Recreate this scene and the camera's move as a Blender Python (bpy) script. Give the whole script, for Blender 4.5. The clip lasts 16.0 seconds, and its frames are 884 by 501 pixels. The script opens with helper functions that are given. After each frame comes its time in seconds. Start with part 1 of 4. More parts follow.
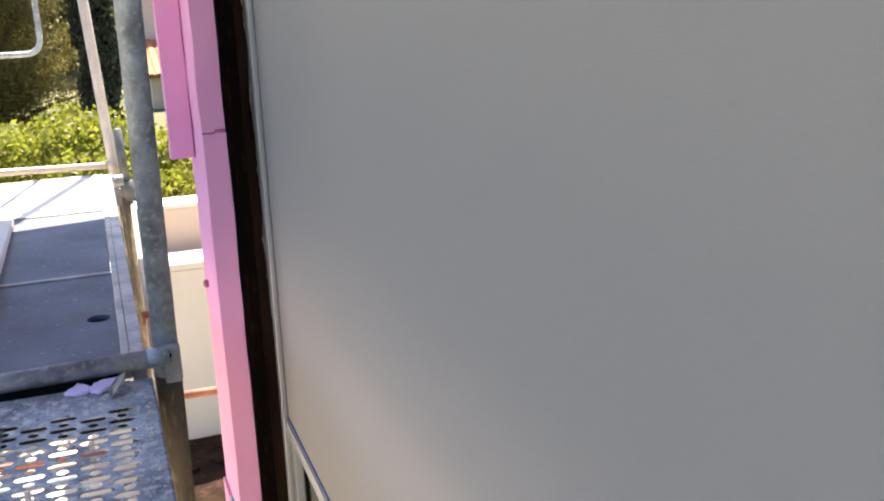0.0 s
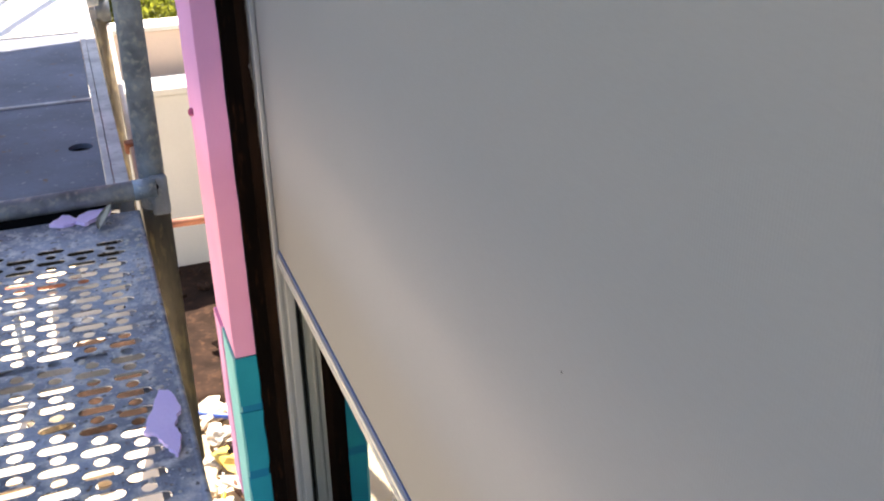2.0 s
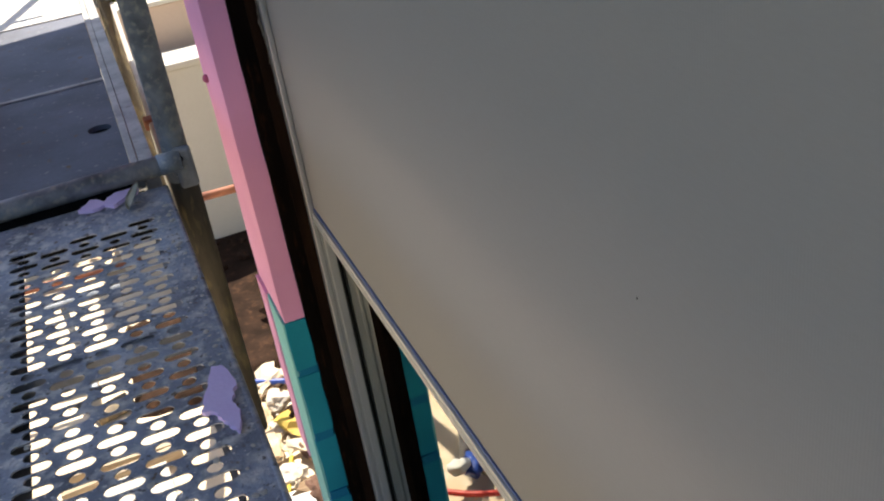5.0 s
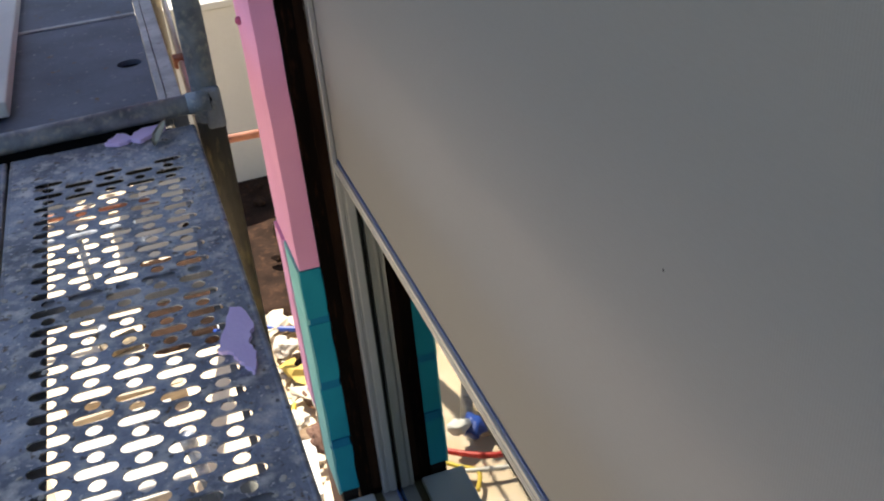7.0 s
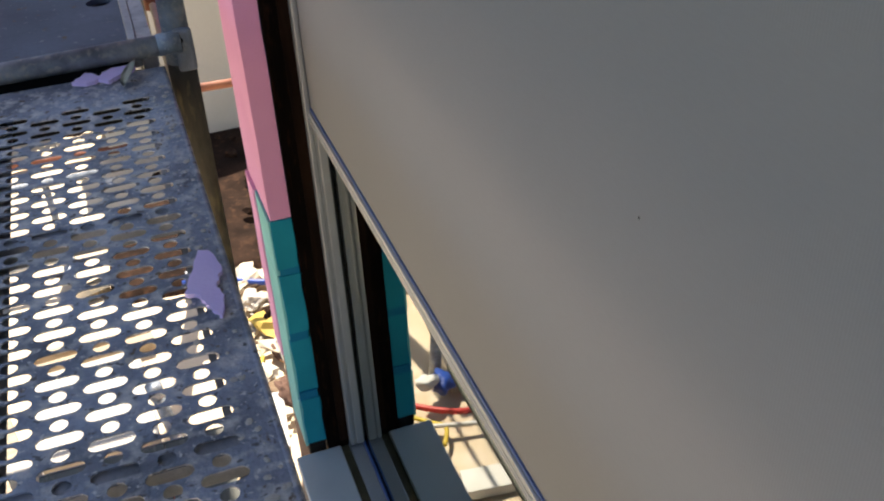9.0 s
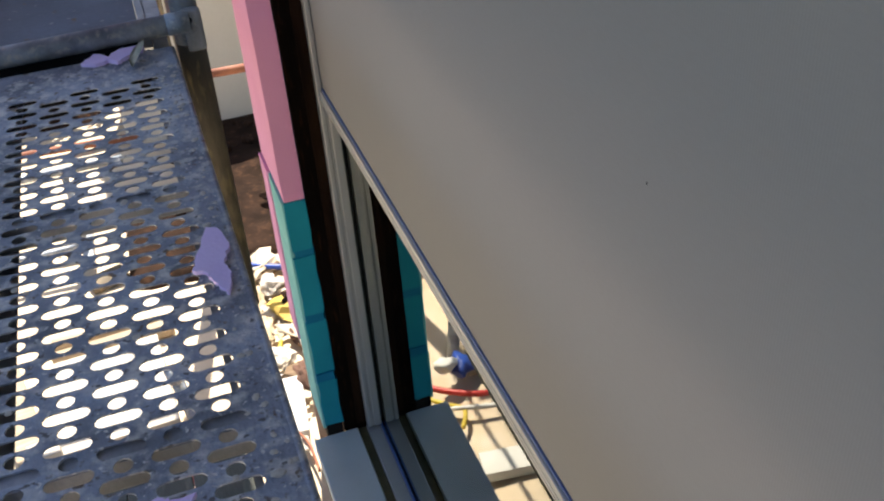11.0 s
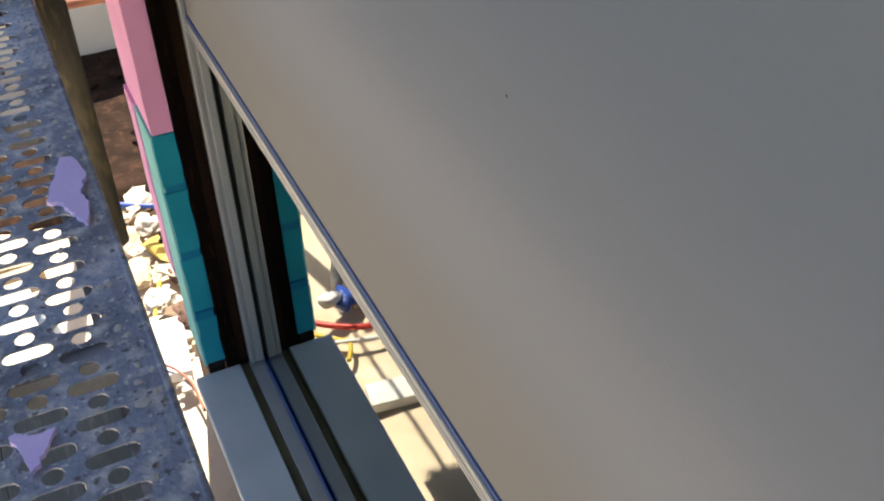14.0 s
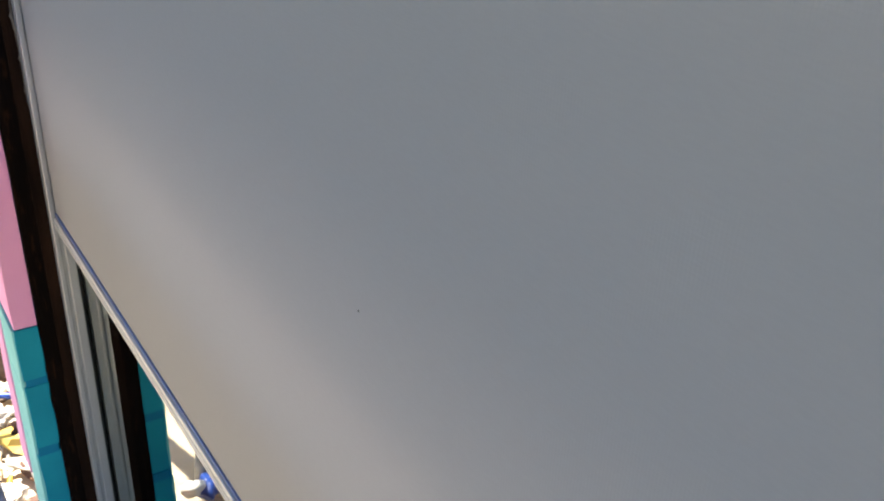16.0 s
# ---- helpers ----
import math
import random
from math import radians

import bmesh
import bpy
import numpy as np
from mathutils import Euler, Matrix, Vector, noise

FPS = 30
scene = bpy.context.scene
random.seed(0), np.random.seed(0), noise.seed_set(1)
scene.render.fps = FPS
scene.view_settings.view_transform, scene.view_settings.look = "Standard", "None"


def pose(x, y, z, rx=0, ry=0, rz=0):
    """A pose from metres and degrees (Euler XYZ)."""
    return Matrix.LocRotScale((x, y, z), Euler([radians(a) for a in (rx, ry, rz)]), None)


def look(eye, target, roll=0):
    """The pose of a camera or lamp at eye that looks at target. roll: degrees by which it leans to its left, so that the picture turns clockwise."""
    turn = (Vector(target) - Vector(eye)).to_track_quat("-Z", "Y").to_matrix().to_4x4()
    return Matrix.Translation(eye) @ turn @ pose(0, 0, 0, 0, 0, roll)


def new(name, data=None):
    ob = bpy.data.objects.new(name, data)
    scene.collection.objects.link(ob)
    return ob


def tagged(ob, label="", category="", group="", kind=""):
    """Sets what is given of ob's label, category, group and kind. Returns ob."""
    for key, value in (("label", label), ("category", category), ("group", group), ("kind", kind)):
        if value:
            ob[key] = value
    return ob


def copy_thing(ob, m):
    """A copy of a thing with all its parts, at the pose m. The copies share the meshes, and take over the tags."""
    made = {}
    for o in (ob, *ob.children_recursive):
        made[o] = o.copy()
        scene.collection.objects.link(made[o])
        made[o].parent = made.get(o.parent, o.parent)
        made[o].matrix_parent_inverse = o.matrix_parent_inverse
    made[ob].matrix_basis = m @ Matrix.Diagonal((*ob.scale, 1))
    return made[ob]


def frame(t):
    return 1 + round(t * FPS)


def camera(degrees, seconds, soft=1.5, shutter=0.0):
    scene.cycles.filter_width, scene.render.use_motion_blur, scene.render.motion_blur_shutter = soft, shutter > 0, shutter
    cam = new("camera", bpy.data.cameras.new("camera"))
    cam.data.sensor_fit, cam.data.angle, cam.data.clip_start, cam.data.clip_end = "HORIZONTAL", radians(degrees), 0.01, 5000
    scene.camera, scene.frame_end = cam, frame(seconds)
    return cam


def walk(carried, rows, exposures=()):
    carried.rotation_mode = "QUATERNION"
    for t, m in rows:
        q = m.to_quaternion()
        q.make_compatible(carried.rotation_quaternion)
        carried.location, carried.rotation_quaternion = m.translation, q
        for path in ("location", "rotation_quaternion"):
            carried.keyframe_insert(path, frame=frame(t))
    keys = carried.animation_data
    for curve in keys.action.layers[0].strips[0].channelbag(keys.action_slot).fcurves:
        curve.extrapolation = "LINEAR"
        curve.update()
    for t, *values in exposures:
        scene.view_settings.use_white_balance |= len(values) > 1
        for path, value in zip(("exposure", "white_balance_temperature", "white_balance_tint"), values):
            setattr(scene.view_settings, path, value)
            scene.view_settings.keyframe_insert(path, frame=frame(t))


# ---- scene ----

PATH = [
    (0, -0.0397, -1.8189, 0.7610, 74.041, 2.039, -20.024),
    (0.5, -0.0313, -1.8243, 0.7635, 71.208, 2.382, -20.838),
    (1, -0.0426, -1.8109, 0.7548, 69.275, 2.357, -20.207),
    (1.5, -0.0433, -1.7978, 0.7553, 66.558, 1.959, -19.653),
    (2, -0.0462, -1.7537, 0.7497, 64.006, 0.957, -20.745),
    (2.5, -0.0451, -1.7160, 0.7385, 60.155, 1.034, -20.834),
    (3, -0.0423, -1.6797, 0.7050, 56.082, 0.846, -20.646),
    (3.5, -0.0425, -1.6704, 0.6950, 55.617, 1.285, -20.370),
    (4, -0.0416, -1.6626, 0.6952, 57.015, 1.745, -20.488),
    (4.5, -0.0389, -1.6904, 0.7145, 60.518, 8.503, -22.572),
    (7, -0.0561, -1.6896, 0.7143, 58.545, 4.805, -19.389),
    (7.5, -0.0586, -1.6831, 0.7027, 57.046, 4.131, -19.648),
    (8, -0.0587, -1.6740, 0.6893, 55.443, 3.492, -19.964),
    (8.5, -0.0560, -1.6769, 0.6884, 56.026, 3.302, -19.933),
    (9, -0.0566, -1.6843, 0.6940, 56.116, 2.717, -20.018),
    (11.5, -0.0412, -1.6844, 0.6696, 54.724, 4.031, -19.308),
    (12, -0.0401, -1.6852, 0.6678, 53.651, 4.135, -19.415),
    (12.5, -0.0359, -1.6796, 0.6566, 52.262, 4.364, -19.119),
    (13, -0.0321, -1.6757, 0.6434, 51.031, 4.530, -20.212),
    (13.5, -0.0252, -1.6820, 0.6412, 50.595, 4.160, -20.729),
    (14, -0.0275, -1.6940, 0.6538, 51.282, 1.198, -25.755),
    (14.5, -0.0659, -1.6888, 0.6688, 55.181, -0.563, -27.997),
    (15, -0.0848, -1.7584, 0.7230, 58.622, -1.238, -29.279),
    (15.5, -0.0680, -1.7620, 0.7340, 59.591, -1.780, -32.361),
    (16, -0.0500, -1.7650, 0.7380, 61.645, -2.147, -32.736),
]
cam = camera(48.94, 16.0, soft=2.1)
EXPOSURES = [(t, e, k, tint) for t, e, k, tint in ((0.0, 2.11, 6750, 16.5), (2.0, 2.11, 6750, 16.5), (2.5, 1.54, 7050, 12.5), (3.0, 0.81, 7200, 12.5), (3.5, 0.74, 7200, 12.5), (4.7, 1.11, 6950, 13.0), (7.0, 1.27, 6700, 13.0),
                                             (9.0, 1.22, 6700, 13.0), (12.0, 1.24, 6600, 13.0), (12.5, 1.29, 6650, 13.0), (13.0, 1.38, 6650, 13.0), (13.5, 1.42, 6650, 13.0), (14.0, 1.49, 6650, 13.0), (14.5, 1.89, 6600, 14.0), (15.0, 2.04, 6500, 14.0), (15.5, 2.01, 6450, 14.0), (16.0, 1.95, 6350, 14.0))]
walk(cam, [(t, pose(x, y, z, a, b, c)) for t, x, y, z, a, b, c in PATH], EXPOSURES)

# ---------------------------------------------------------------- light
SUN_WAY = Vector((0.13, 0.55, 1.0)).normalized()
world = bpy.data.worlds.new("sky")
scene.world = world
world.use_nodes = True
wn = world.node_tree.nodes
sky = wn.new("ShaderNodeTexSky")
sky.sky_type = "NISHITA"
sky.sun_disc = False
sky.sun_elevation = math.asin(SUN_WAY.z)
sky.sun_rotation = math.atan2(SUN_WAY.x, SUN_WAY.y)
wn["Background"].inputs["Strength"].default_value = 0.085
world.node_tree.links.new(sky.outputs[0], wn["Background"].inputs[0])
sun_data = bpy.data.lights.new("sun", "SUN")
sun_data.energy, sun_data.angle, sun_data.color = 5.0, radians(0.5), (1.0, 0.92, 0.78)
sun = new("sun", sun_data)
sun.matrix_world = look(SUN_WAY * 40, (0, 0, 0))


# ---------------------------------------------------------------- materials
def surface(name, colour, second=None, rough=0.7, metal=0.0, grain=60.0, stains=3.0, amount=0.5, bump=0.15, third=None,
            third_at=0.62, vary=0.0, stretch=(1, 1, 1), spec=0.5, specks=()):
    """A surface with a fine grain and broad stains of a second colour, and patches of a third."""
    m = bpy.data.materials.new(name)
    m.use_nodes = True
    n, l = m.node_tree.nodes, m.node_tree.links
    b = n["Principled BSDF"]
    b.inputs["Roughness"].default_value, b.inputs["Metallic"].default_value = rough, metal
    b.inputs["Specular IOR Level"].default_value = spec
    co = n.new("ShaderNodeTexCoord")
    mp = n.new("ShaderNodeMapping")
    mp.inputs["Scale"].default_value = stretch
    l.new(co.outputs["Object"], mp.inputs[0])

    def noise_at(scale, detail=4.0):
        t = n.new("ShaderNodeTexNoise")
        t.inputs["Scale"].default_value, t.inputs["Detail"].default_value = scale, detail
        l.new(mp.outputs[0], t.inputs["Vector"])
        return t

    def ramp(src, lo, hi):
        r = n.new("ShaderNodeMapRange")
        r.inputs["From Min"].default_value, r.inputs["From Max"].default_value = lo, hi
        l.new(src, r.inputs["Value"])
        return r.outputs[0]

    def mix(f, a, c):
        x = n.new("ShaderNodeMix")
        x.data_type = "RGBA"
        for s, v in ((x.inputs[0], f), (x.inputs[6], a), (x.inputs[7], c)):
            if isinstance(v, (float, int)):
                s.default_value = v
            elif isinstance(v, tuple):
                s.default_value = (*v, 1)
            else:
                l.new(v, s)
        return x.outputs[2]
    second = second or tuple(c * 0.7 for c in colour)
    big, fine = noise_at(stains, 6.0), noise_at(grain, 3.0)
    f = n.new("ShaderNodeMath")
    f.operation = "MULTIPLY"
    f.inputs[1].default_value = amount * 2
    l.new(ramp(big.outputs[0], 0.35, 0.75), f.inputs[0])
    col = mix(f.outputs[0], colour, second)
    fg = n.new("ShaderNodeMath")
    fg.operation = "MULTIPLY"
    fg.inputs[1].default_value = amount * 0.6
    l.new(ramp(fine.outputs[0], 0.45, 0.75), fg.inputs[0])
    col = mix(fg.outputs[0], col, second)
    if third:
        spots = noise_at(stains * 4.3, 8.0)
        col = mix(ramp(spots.outputs[0], third_at - 0.06, third_at + 0.14), col, third)
    for tint, scale, at in specks:
        dots = noise_at(scale, 5.0)
        col = mix(ramp(dots.outputs[0], at, at + 0.05), col, tint)
    if vary:
        info = n.new("ShaderNodeObjectInfo")
        hsv = n.new("ShaderNodeHueSaturation")
        r = n.new("ShaderNodeMapRange")
        r.inputs["To Min"].default_value, r.inputs["To Max"].default_value = 1 - vary, 1 + vary
        l.new(info.outputs["Random"], r.inputs["Value"])
        l.new(r.outputs[0], hsv.inputs["Value"])
        l.new(col, hsv.inputs["Color"])
        col = hsv.outputs[0]
    l.new(col, b.inputs["Base Color"])
    rr = n.new("ShaderNodeMapRange")
    rr.inputs["To Min"].default_value, rr.inputs["To Max"].default_value = max(rough - 0.12, 0.02), min(rough + 0.12, 1)
    l.new(big.outputs[0], rr.inputs["Value"])
    l.new(rr.outputs[0], b.inputs["Roughness"])
    if bump:
        bp = n.new("ShaderNodeBump")
        bp.inputs["Strength"].default_value, bp.inputs["Distance"].default_value = bump, 0.004
        l.new(fine.outputs[0], bp.inputs["Height"])
        l.new(bp.outputs[0], b.inputs["Normal"])
    return m


GALV = surface("galvanised steel, dirty", (0.33, 0.35, 0.40), (0.15, 0.16, 0.18), rough=0.5, metal=0.25, grain=140, stains=9, amount=0.55, bump=0.3,
               third=(0.40, 0.38, 0.34), third_at=0.66)
PLATE = surface("deck plate, dirty galvanised", (0.33, 0.375, 0.47), (0.125, 0.14, 0.175), rough=0.5, metal=0.2, specks=(((0.11, 0.105, 0.11), 75, 0.615), ((0.13, 0.09, 0.06), 42, 0.635), ((0.60, 0.59, 0.58), 120, 0.62)), grain=150, stains=9, amount=0.6, bump=0.5,
                third=(0.58, 0.57, 0.55), third_at=0.545)
PLY = surface("deck board, grey phenolic", (0.130, 0.150, 0.205), (0.07, 0.08, 0.105), rough=0.62, spec=0.3, specks=(((0.16, 0.10, 0.06), 26, 0.66), ((0.26, 0.26, 0.27), 60, 0.64)), grain=90, stains=5, amount=0.45, bump=0.15, third=(0.10, 0.09, 0.09), third_at=0.7)
# near white: sun glare on the far board put into its colour
PALE_GLARE = surface("pale board, whitened for sun glare", (0.74, 0.72, 0.68), (0.58, 0.56, 0.53), rough=0.85, grain=90, stains=4, amount=0.4, bump=0.2)
LOWER = surface("lower deck board, dusty", (0.15, 0.155, 0.14), (0.085, 0.09, 0.08), rough=0.75, spec=0.3, grain=60, stains=4, amount=0.5, bump=0.25, third=(0.22, 0.21, 0.18), third_at=0.62, stretch=(3, 0.5, 1))
ZINC = surface("pale zinc edge, spotted", (0.46, 0.46, 0.46), (0.26, 0.26, 0.27), rough=0.5, metal=0.1, grain=120, stains=12, amount=0.6, bump=0.3, third=(0.20, 0.19, 0.18), third_at=0.64)
TUBE = surface("scaffold tube, weathered zinc", (0.40, 0.45, 0.52), (0.15, 0.175, 0.21), rough=0.5, metal=0.3, grain=90, stains=18, amount=0.6, bump=0.5,
               third=(0.50, 0.50, 0.48), third_at=0.58)
TUBE_DARK = surface("scaffold spigot, dark steel", (0.13, 0.145, 0.165), (0.06, 0.065, 0.075), rough=0.5, metal=0.3, grain=90, stains=14, amount=0.6, bump=0.4)
RAIL = surface("satin champagne aluminium", (0.60, 0.585, 0.55), (0.50, 0.49, 0.46), rough=0.4, metal=0.2, grain=200, stains=3, amount=0.3, bump=0.03, stretch=(4, 0.3, 4))
RUSTY = surface("scaffold tube, rust and mortar", (0.19, 0.15, 0.10), (0.07, 0.06, 0.045), rough=0.7, metal=0.2, grain=80, stains=10, amount=0.7, bump=0.4,
                third=(0.34, 0.26, 0.13), third_at=0.60, stretch=(1, 1, 0.3))
RUST_RED = surface("red oxide painted tube", (0.33, 0.125, 0.066), (0.19, 0.07, 0.045), rough=0.7, grain=70, stains=9, amount=0.5)
BARE = surface("pale painted tube", (0.62, 0.56, 0.53), (0.40, 0.35, 0.32), rough=0.5, metal=0.1, grain=70, stains=8, amount=0.4)
PINK = surface("pink foam board", (0.92, 0.43, 0.68), (0.85, 0.37, 0.61), rough=0.85, grain=240, stains=5, amount=0.4, bump=0.15, spec=0.25, third=(0.72, 0.18, 0.40), third_at=0.78)
TEAL = surface("teal foam board", (0.008, 0.30, 0.41), (0.006, 0.23, 0.33), rough=0.85, grain=240, stains=6, amount=0.5, bump=0.12, spec=0.25)
LILAC = surface("lilac foam scrap", (0.82, 0.66, 0.97), (0.74, 0.57, 0.92), rough=0.85, grain=200, stains=14, amount=0.4, bump=0.15, spec=0.25)
TEAL_DEEP = surface("deep teal foam packer", (0.004, 0.20, 0.36), (0.003, 0.15, 0.29), rough=0.85, grain=240, stains=8, amount=0.4, bump=0.12, spec=0.25)
MINT_LIT = surface("mint foam face, lightened for bounce light", (0.26, 0.62, 0.60), (0.20, 0.52, 0.52), rough=0.85, grain=200, stains=8, amount=0.4, bump=0.15, spec=0.25)
SCORCH = surface("scorched pink foam", (0.55, 0.12, 0.25), (0.30, 0.07, 0.14), rough=0.8, grain=100, stains=20)
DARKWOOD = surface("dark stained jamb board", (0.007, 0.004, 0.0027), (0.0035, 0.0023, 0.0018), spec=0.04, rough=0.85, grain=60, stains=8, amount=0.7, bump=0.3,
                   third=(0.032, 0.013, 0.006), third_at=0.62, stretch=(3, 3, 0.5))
ALU = surface("brushed grey aluminium", (0.42, 0.43, 0.45), (0.34, 0.35, 0.37), rough=0.38, metal=0.5, grain=200, stains=3, amount=0.3, bump=0.04, stretch=(4, 4, 0.3))
ALU_DARK = surface("shadowed gasket rubber", (0.012, 0.012, 0.014), rough=0.7, bump=0.05)
GROOVE = surface("dusty brown sealant gap", (0.10, 0.085, 0.045), (0.05, 0.04, 0.02), rough=0.9, grain=80, stains=12)
FILM_BLUE = surface("blue protective film", (0.07, 0.13, 0.34), (0.05, 0.09, 0.25), rough=0.35, grain=60, stains=9, amount=0.4)
SILL = surface("pale grey sill", (0.47, 0.52, 0.57), (0.37, 0.41, 0.45), rough=0.45, grain=120, stains=5, amount=0.35, bump=0.05)
WALL = surface("rough brown render and brick", (0.14, 0.075, 0.05), (0.07, 0.036, 0.025), rough=0.9, grain=40, stains=5, amount=0.6, bump=0.6)
PLASTER = surface("pale plastered wall", (0.62, 0.60, 0.55), (0.52, 0.50, 0.45), rough=0.9, grain=50, stains=1.5, amount=0.35, bump=0.25)
STUCCO = surface("beige stucco", (0.60, 0.47, 0.38), (0.52, 0.40, 0.32), rough=0.9, grain=40, stains=1.2, amount=0.3, bump=0.25)
DIRT = surface("pale dry building ground", (0.72, 0.61, 0.46), (0.56, 0.45, 0.32), rough=0.95, grain=14, stains=1.4, amount=0.5, bump=0.8, third=(0.68, 0.59, 0.48), third_at=0.6)
# brown soil with the shade over the bank put into its colour
EARTH = surface("brown earth, darkened for shade", (0.036, 0.020, 0.013), (0.015, 0.009, 0.0065), spec=0.1, rough=0.95, grain=30, stains=5, amount=0.7, bump=1.0, third=(0.065, 0.034, 0.020), third_at=0.60)
RUBBLE = surface("rubble", (0.70, 0.60, 0.45), (0.30, 0.20, 0.11), rough=0.95, grain=30, stains=6, amount=0.6, bump=0.6, vary=0.3)
CONCRETE = surface("concrete", (0.56, 0.52, 0.46), (0.40, 0.37, 0.32), rough=0.9, grain=50, stains=4, amount=0.45, bump=0.4)
TIMBER = surface("weathered plank", (0.48, 0.40, 0.29), (0.30, 0.24, 0.17), rough=0.85, grain=45, stains=6, amount=0.5, bump=0.3, stretch=(1, 8, 8))
BLUE = surface("blue plastic", (0.03, 0.09, 0.42), (0.02, 0.05, 0.25), rough=0.4, grain=30, stains=8)
RED = surface("red hose rubber", (0.55, 0.04, 0.03), (0.35, 0.02, 0.02), rough=0.45, grain=30, stains=8)
YELLOW = surface("yellow plastic", (0.62, 0.48, 0.04), (0.45, 0.32, 0.03), rough=0.45, grain=30, stains=8)
CREAM = surface("cream dusty sacking", (0.62, 0.50, 0.34), (0.42, 0.32, 0.20), rough=0.8, grain=60, stains=10, bump=0.6, amount=0.6)
WHITE_BAG = surface("white woven bag", (0.72, 0.71, 0.68), (0.55, 0.54, 0.52), rough=0.7, grain=70, stains=8, bump=0.5)
TILE = surface("orange roof tile", (0.55, 0.20, 0.09), (0.38, 0.13, 0.06), rough=0.85, grain=30, stains=2, amount=0.5, vary=0.15)
BARK = surface("bark", (0.10, 0.07, 0.05), (0.05, 0.035, 0.025), rough=0.95, grain=30, stains=5, bump=0.8)
SCRUB = surface("dry scrub and grass", (0.13, 0.13, 0.05), (0.07, 0.075, 0.03), rough=0.95, grain=3, stains=0.3, amount=0.6, bump=0.5)
PINE = surface("pine needles", (0.19, 0.165, 0.040), (0.085, 0.08, 0.022), rough=0.8, grain=3, stains=0.8, amount=0.6, bump=0)
BUSH = surface("bright leaves", (0.27, 0.29, 0.035), (0.14, 0.17, 0.02), rough=0.6, grain=5, stains=1.5, amount=0.6, bump=0)
CYPRESS = surface("cypress foliage", (0.018, 0.03, 0.014), (0.008, 0.014, 0.008), rough=0.85, grain=5, stains=2, amount=0.6, bump=0)
LEAFMAT = surface("dry leaf", (0.78, 0.77, 0.66), (0.60, 0.59, 0.48), rough=0.7, grain=60, stains=15)
# near-black that carries the shade of gaps, holes and open tube ends
GAPS = surface("near-black for shaded gaps and holes", (0.018, 0.017, 0.017), (0.009, 0.009, 0.009), rough=0.9, spec=0.1, grain=60, stains=8, bump=0.3)
ROOM = surface("unfinished room plaster", (0.42, 0.40, 0.34), (0.32, 0.30, 0.26), rough=0.95, grain=30, stains=2)


def fabric_material():
    m = bpy.data.materials.new("screen fabric, light grey")
    m.use_nodes = True
    n, l = m.node_tree.nodes, m.node_tree.links
    b = n["Principled BSDF"]
    b.inputs["Roughness"].default_value = 0.85
    b.inputs["Specular IOR Level"].default_value = 0.3
    co = n.new("ShaderNodeTexCoord")
    height = None
    for axis, scale in (("Y", 620.0), ("Z", 620.0)):
        w = n.new("ShaderNodeTexWave")
        w.bands_direction = axis
        w.inputs["Scale"].default_value, w.inputs["Distortion"].default_value = scale / 6.28, 0.6
        l.new(co.outputs["Object"], w.inputs["Vector"])
        if height is None:
            height = w.outputs["Fac"]
        else:
            a = n.new("ShaderNodeMath")
            a.operation = "ADD"
            l.new(height, a.inputs[0])
            l.new(w.outputs["Fac"], a.inputs[1])
            height = a.outputs[0]
    t = n.new("ShaderNodeTexNoise")
    t.inputs["Scale"].default_value, t.inputs["Detail"].default_value = 2.2, 5
    l.new(co.outputs["Object"], t.inputs["Vector"])
    x = n.new("ShaderNodeMix")
    x.data_type = "RGBA"
    x.inputs[6].default_value, x.inputs[7].default_value = (0.285, 0.284, 0.284, 1), (0.268, 0.266, 0.264, 1)
    l.new(t.outputs[0], x.inputs[0])
    yarn = n.new("ShaderNodeTexNoise")
    yarn.inputs["Scale"].default_value, yarn.inputs["Detail"].default_value = 260, 2
    mp = n.new("ShaderNodeMapping")
    mp.inputs["Scale"].default_value = (1, 0.35, 1.6)
    l.new(co.outputs["Object"], mp.inputs[0])
    l.new(mp.outputs[0], yarn.inputs["Vector"])
    tone = n.new("ShaderNodeMapRange")
    tone.inputs["From Min"].default_value, tone.inputs["From Max"].default_value = 0.3, 0.7
    tone.inputs["To Min"].default_value, tone.inputs["To Max"].default_value = 0.987, 1.013
    l.new(yarn.outputs[0], tone.inputs["Value"])
    hsv = n.new("ShaderNodeHueSaturation")
    l.new(tone.outputs[0], hsv.inputs["Value"])
    l.new(x.outputs[2], hsv.inputs["Color"])
    l.new(hsv.outputs[0], b.inputs["Base Color"])
    bp = n.new("ShaderNodeBump")
    bp.inputs["Strength"].default_value, bp.inputs["Distance"].default_value = 0.12, 0.0004
    l.new(height, bp.inputs["Height"])
    l.new(bp.outputs[0], b.inputs["Normal"])
    return m


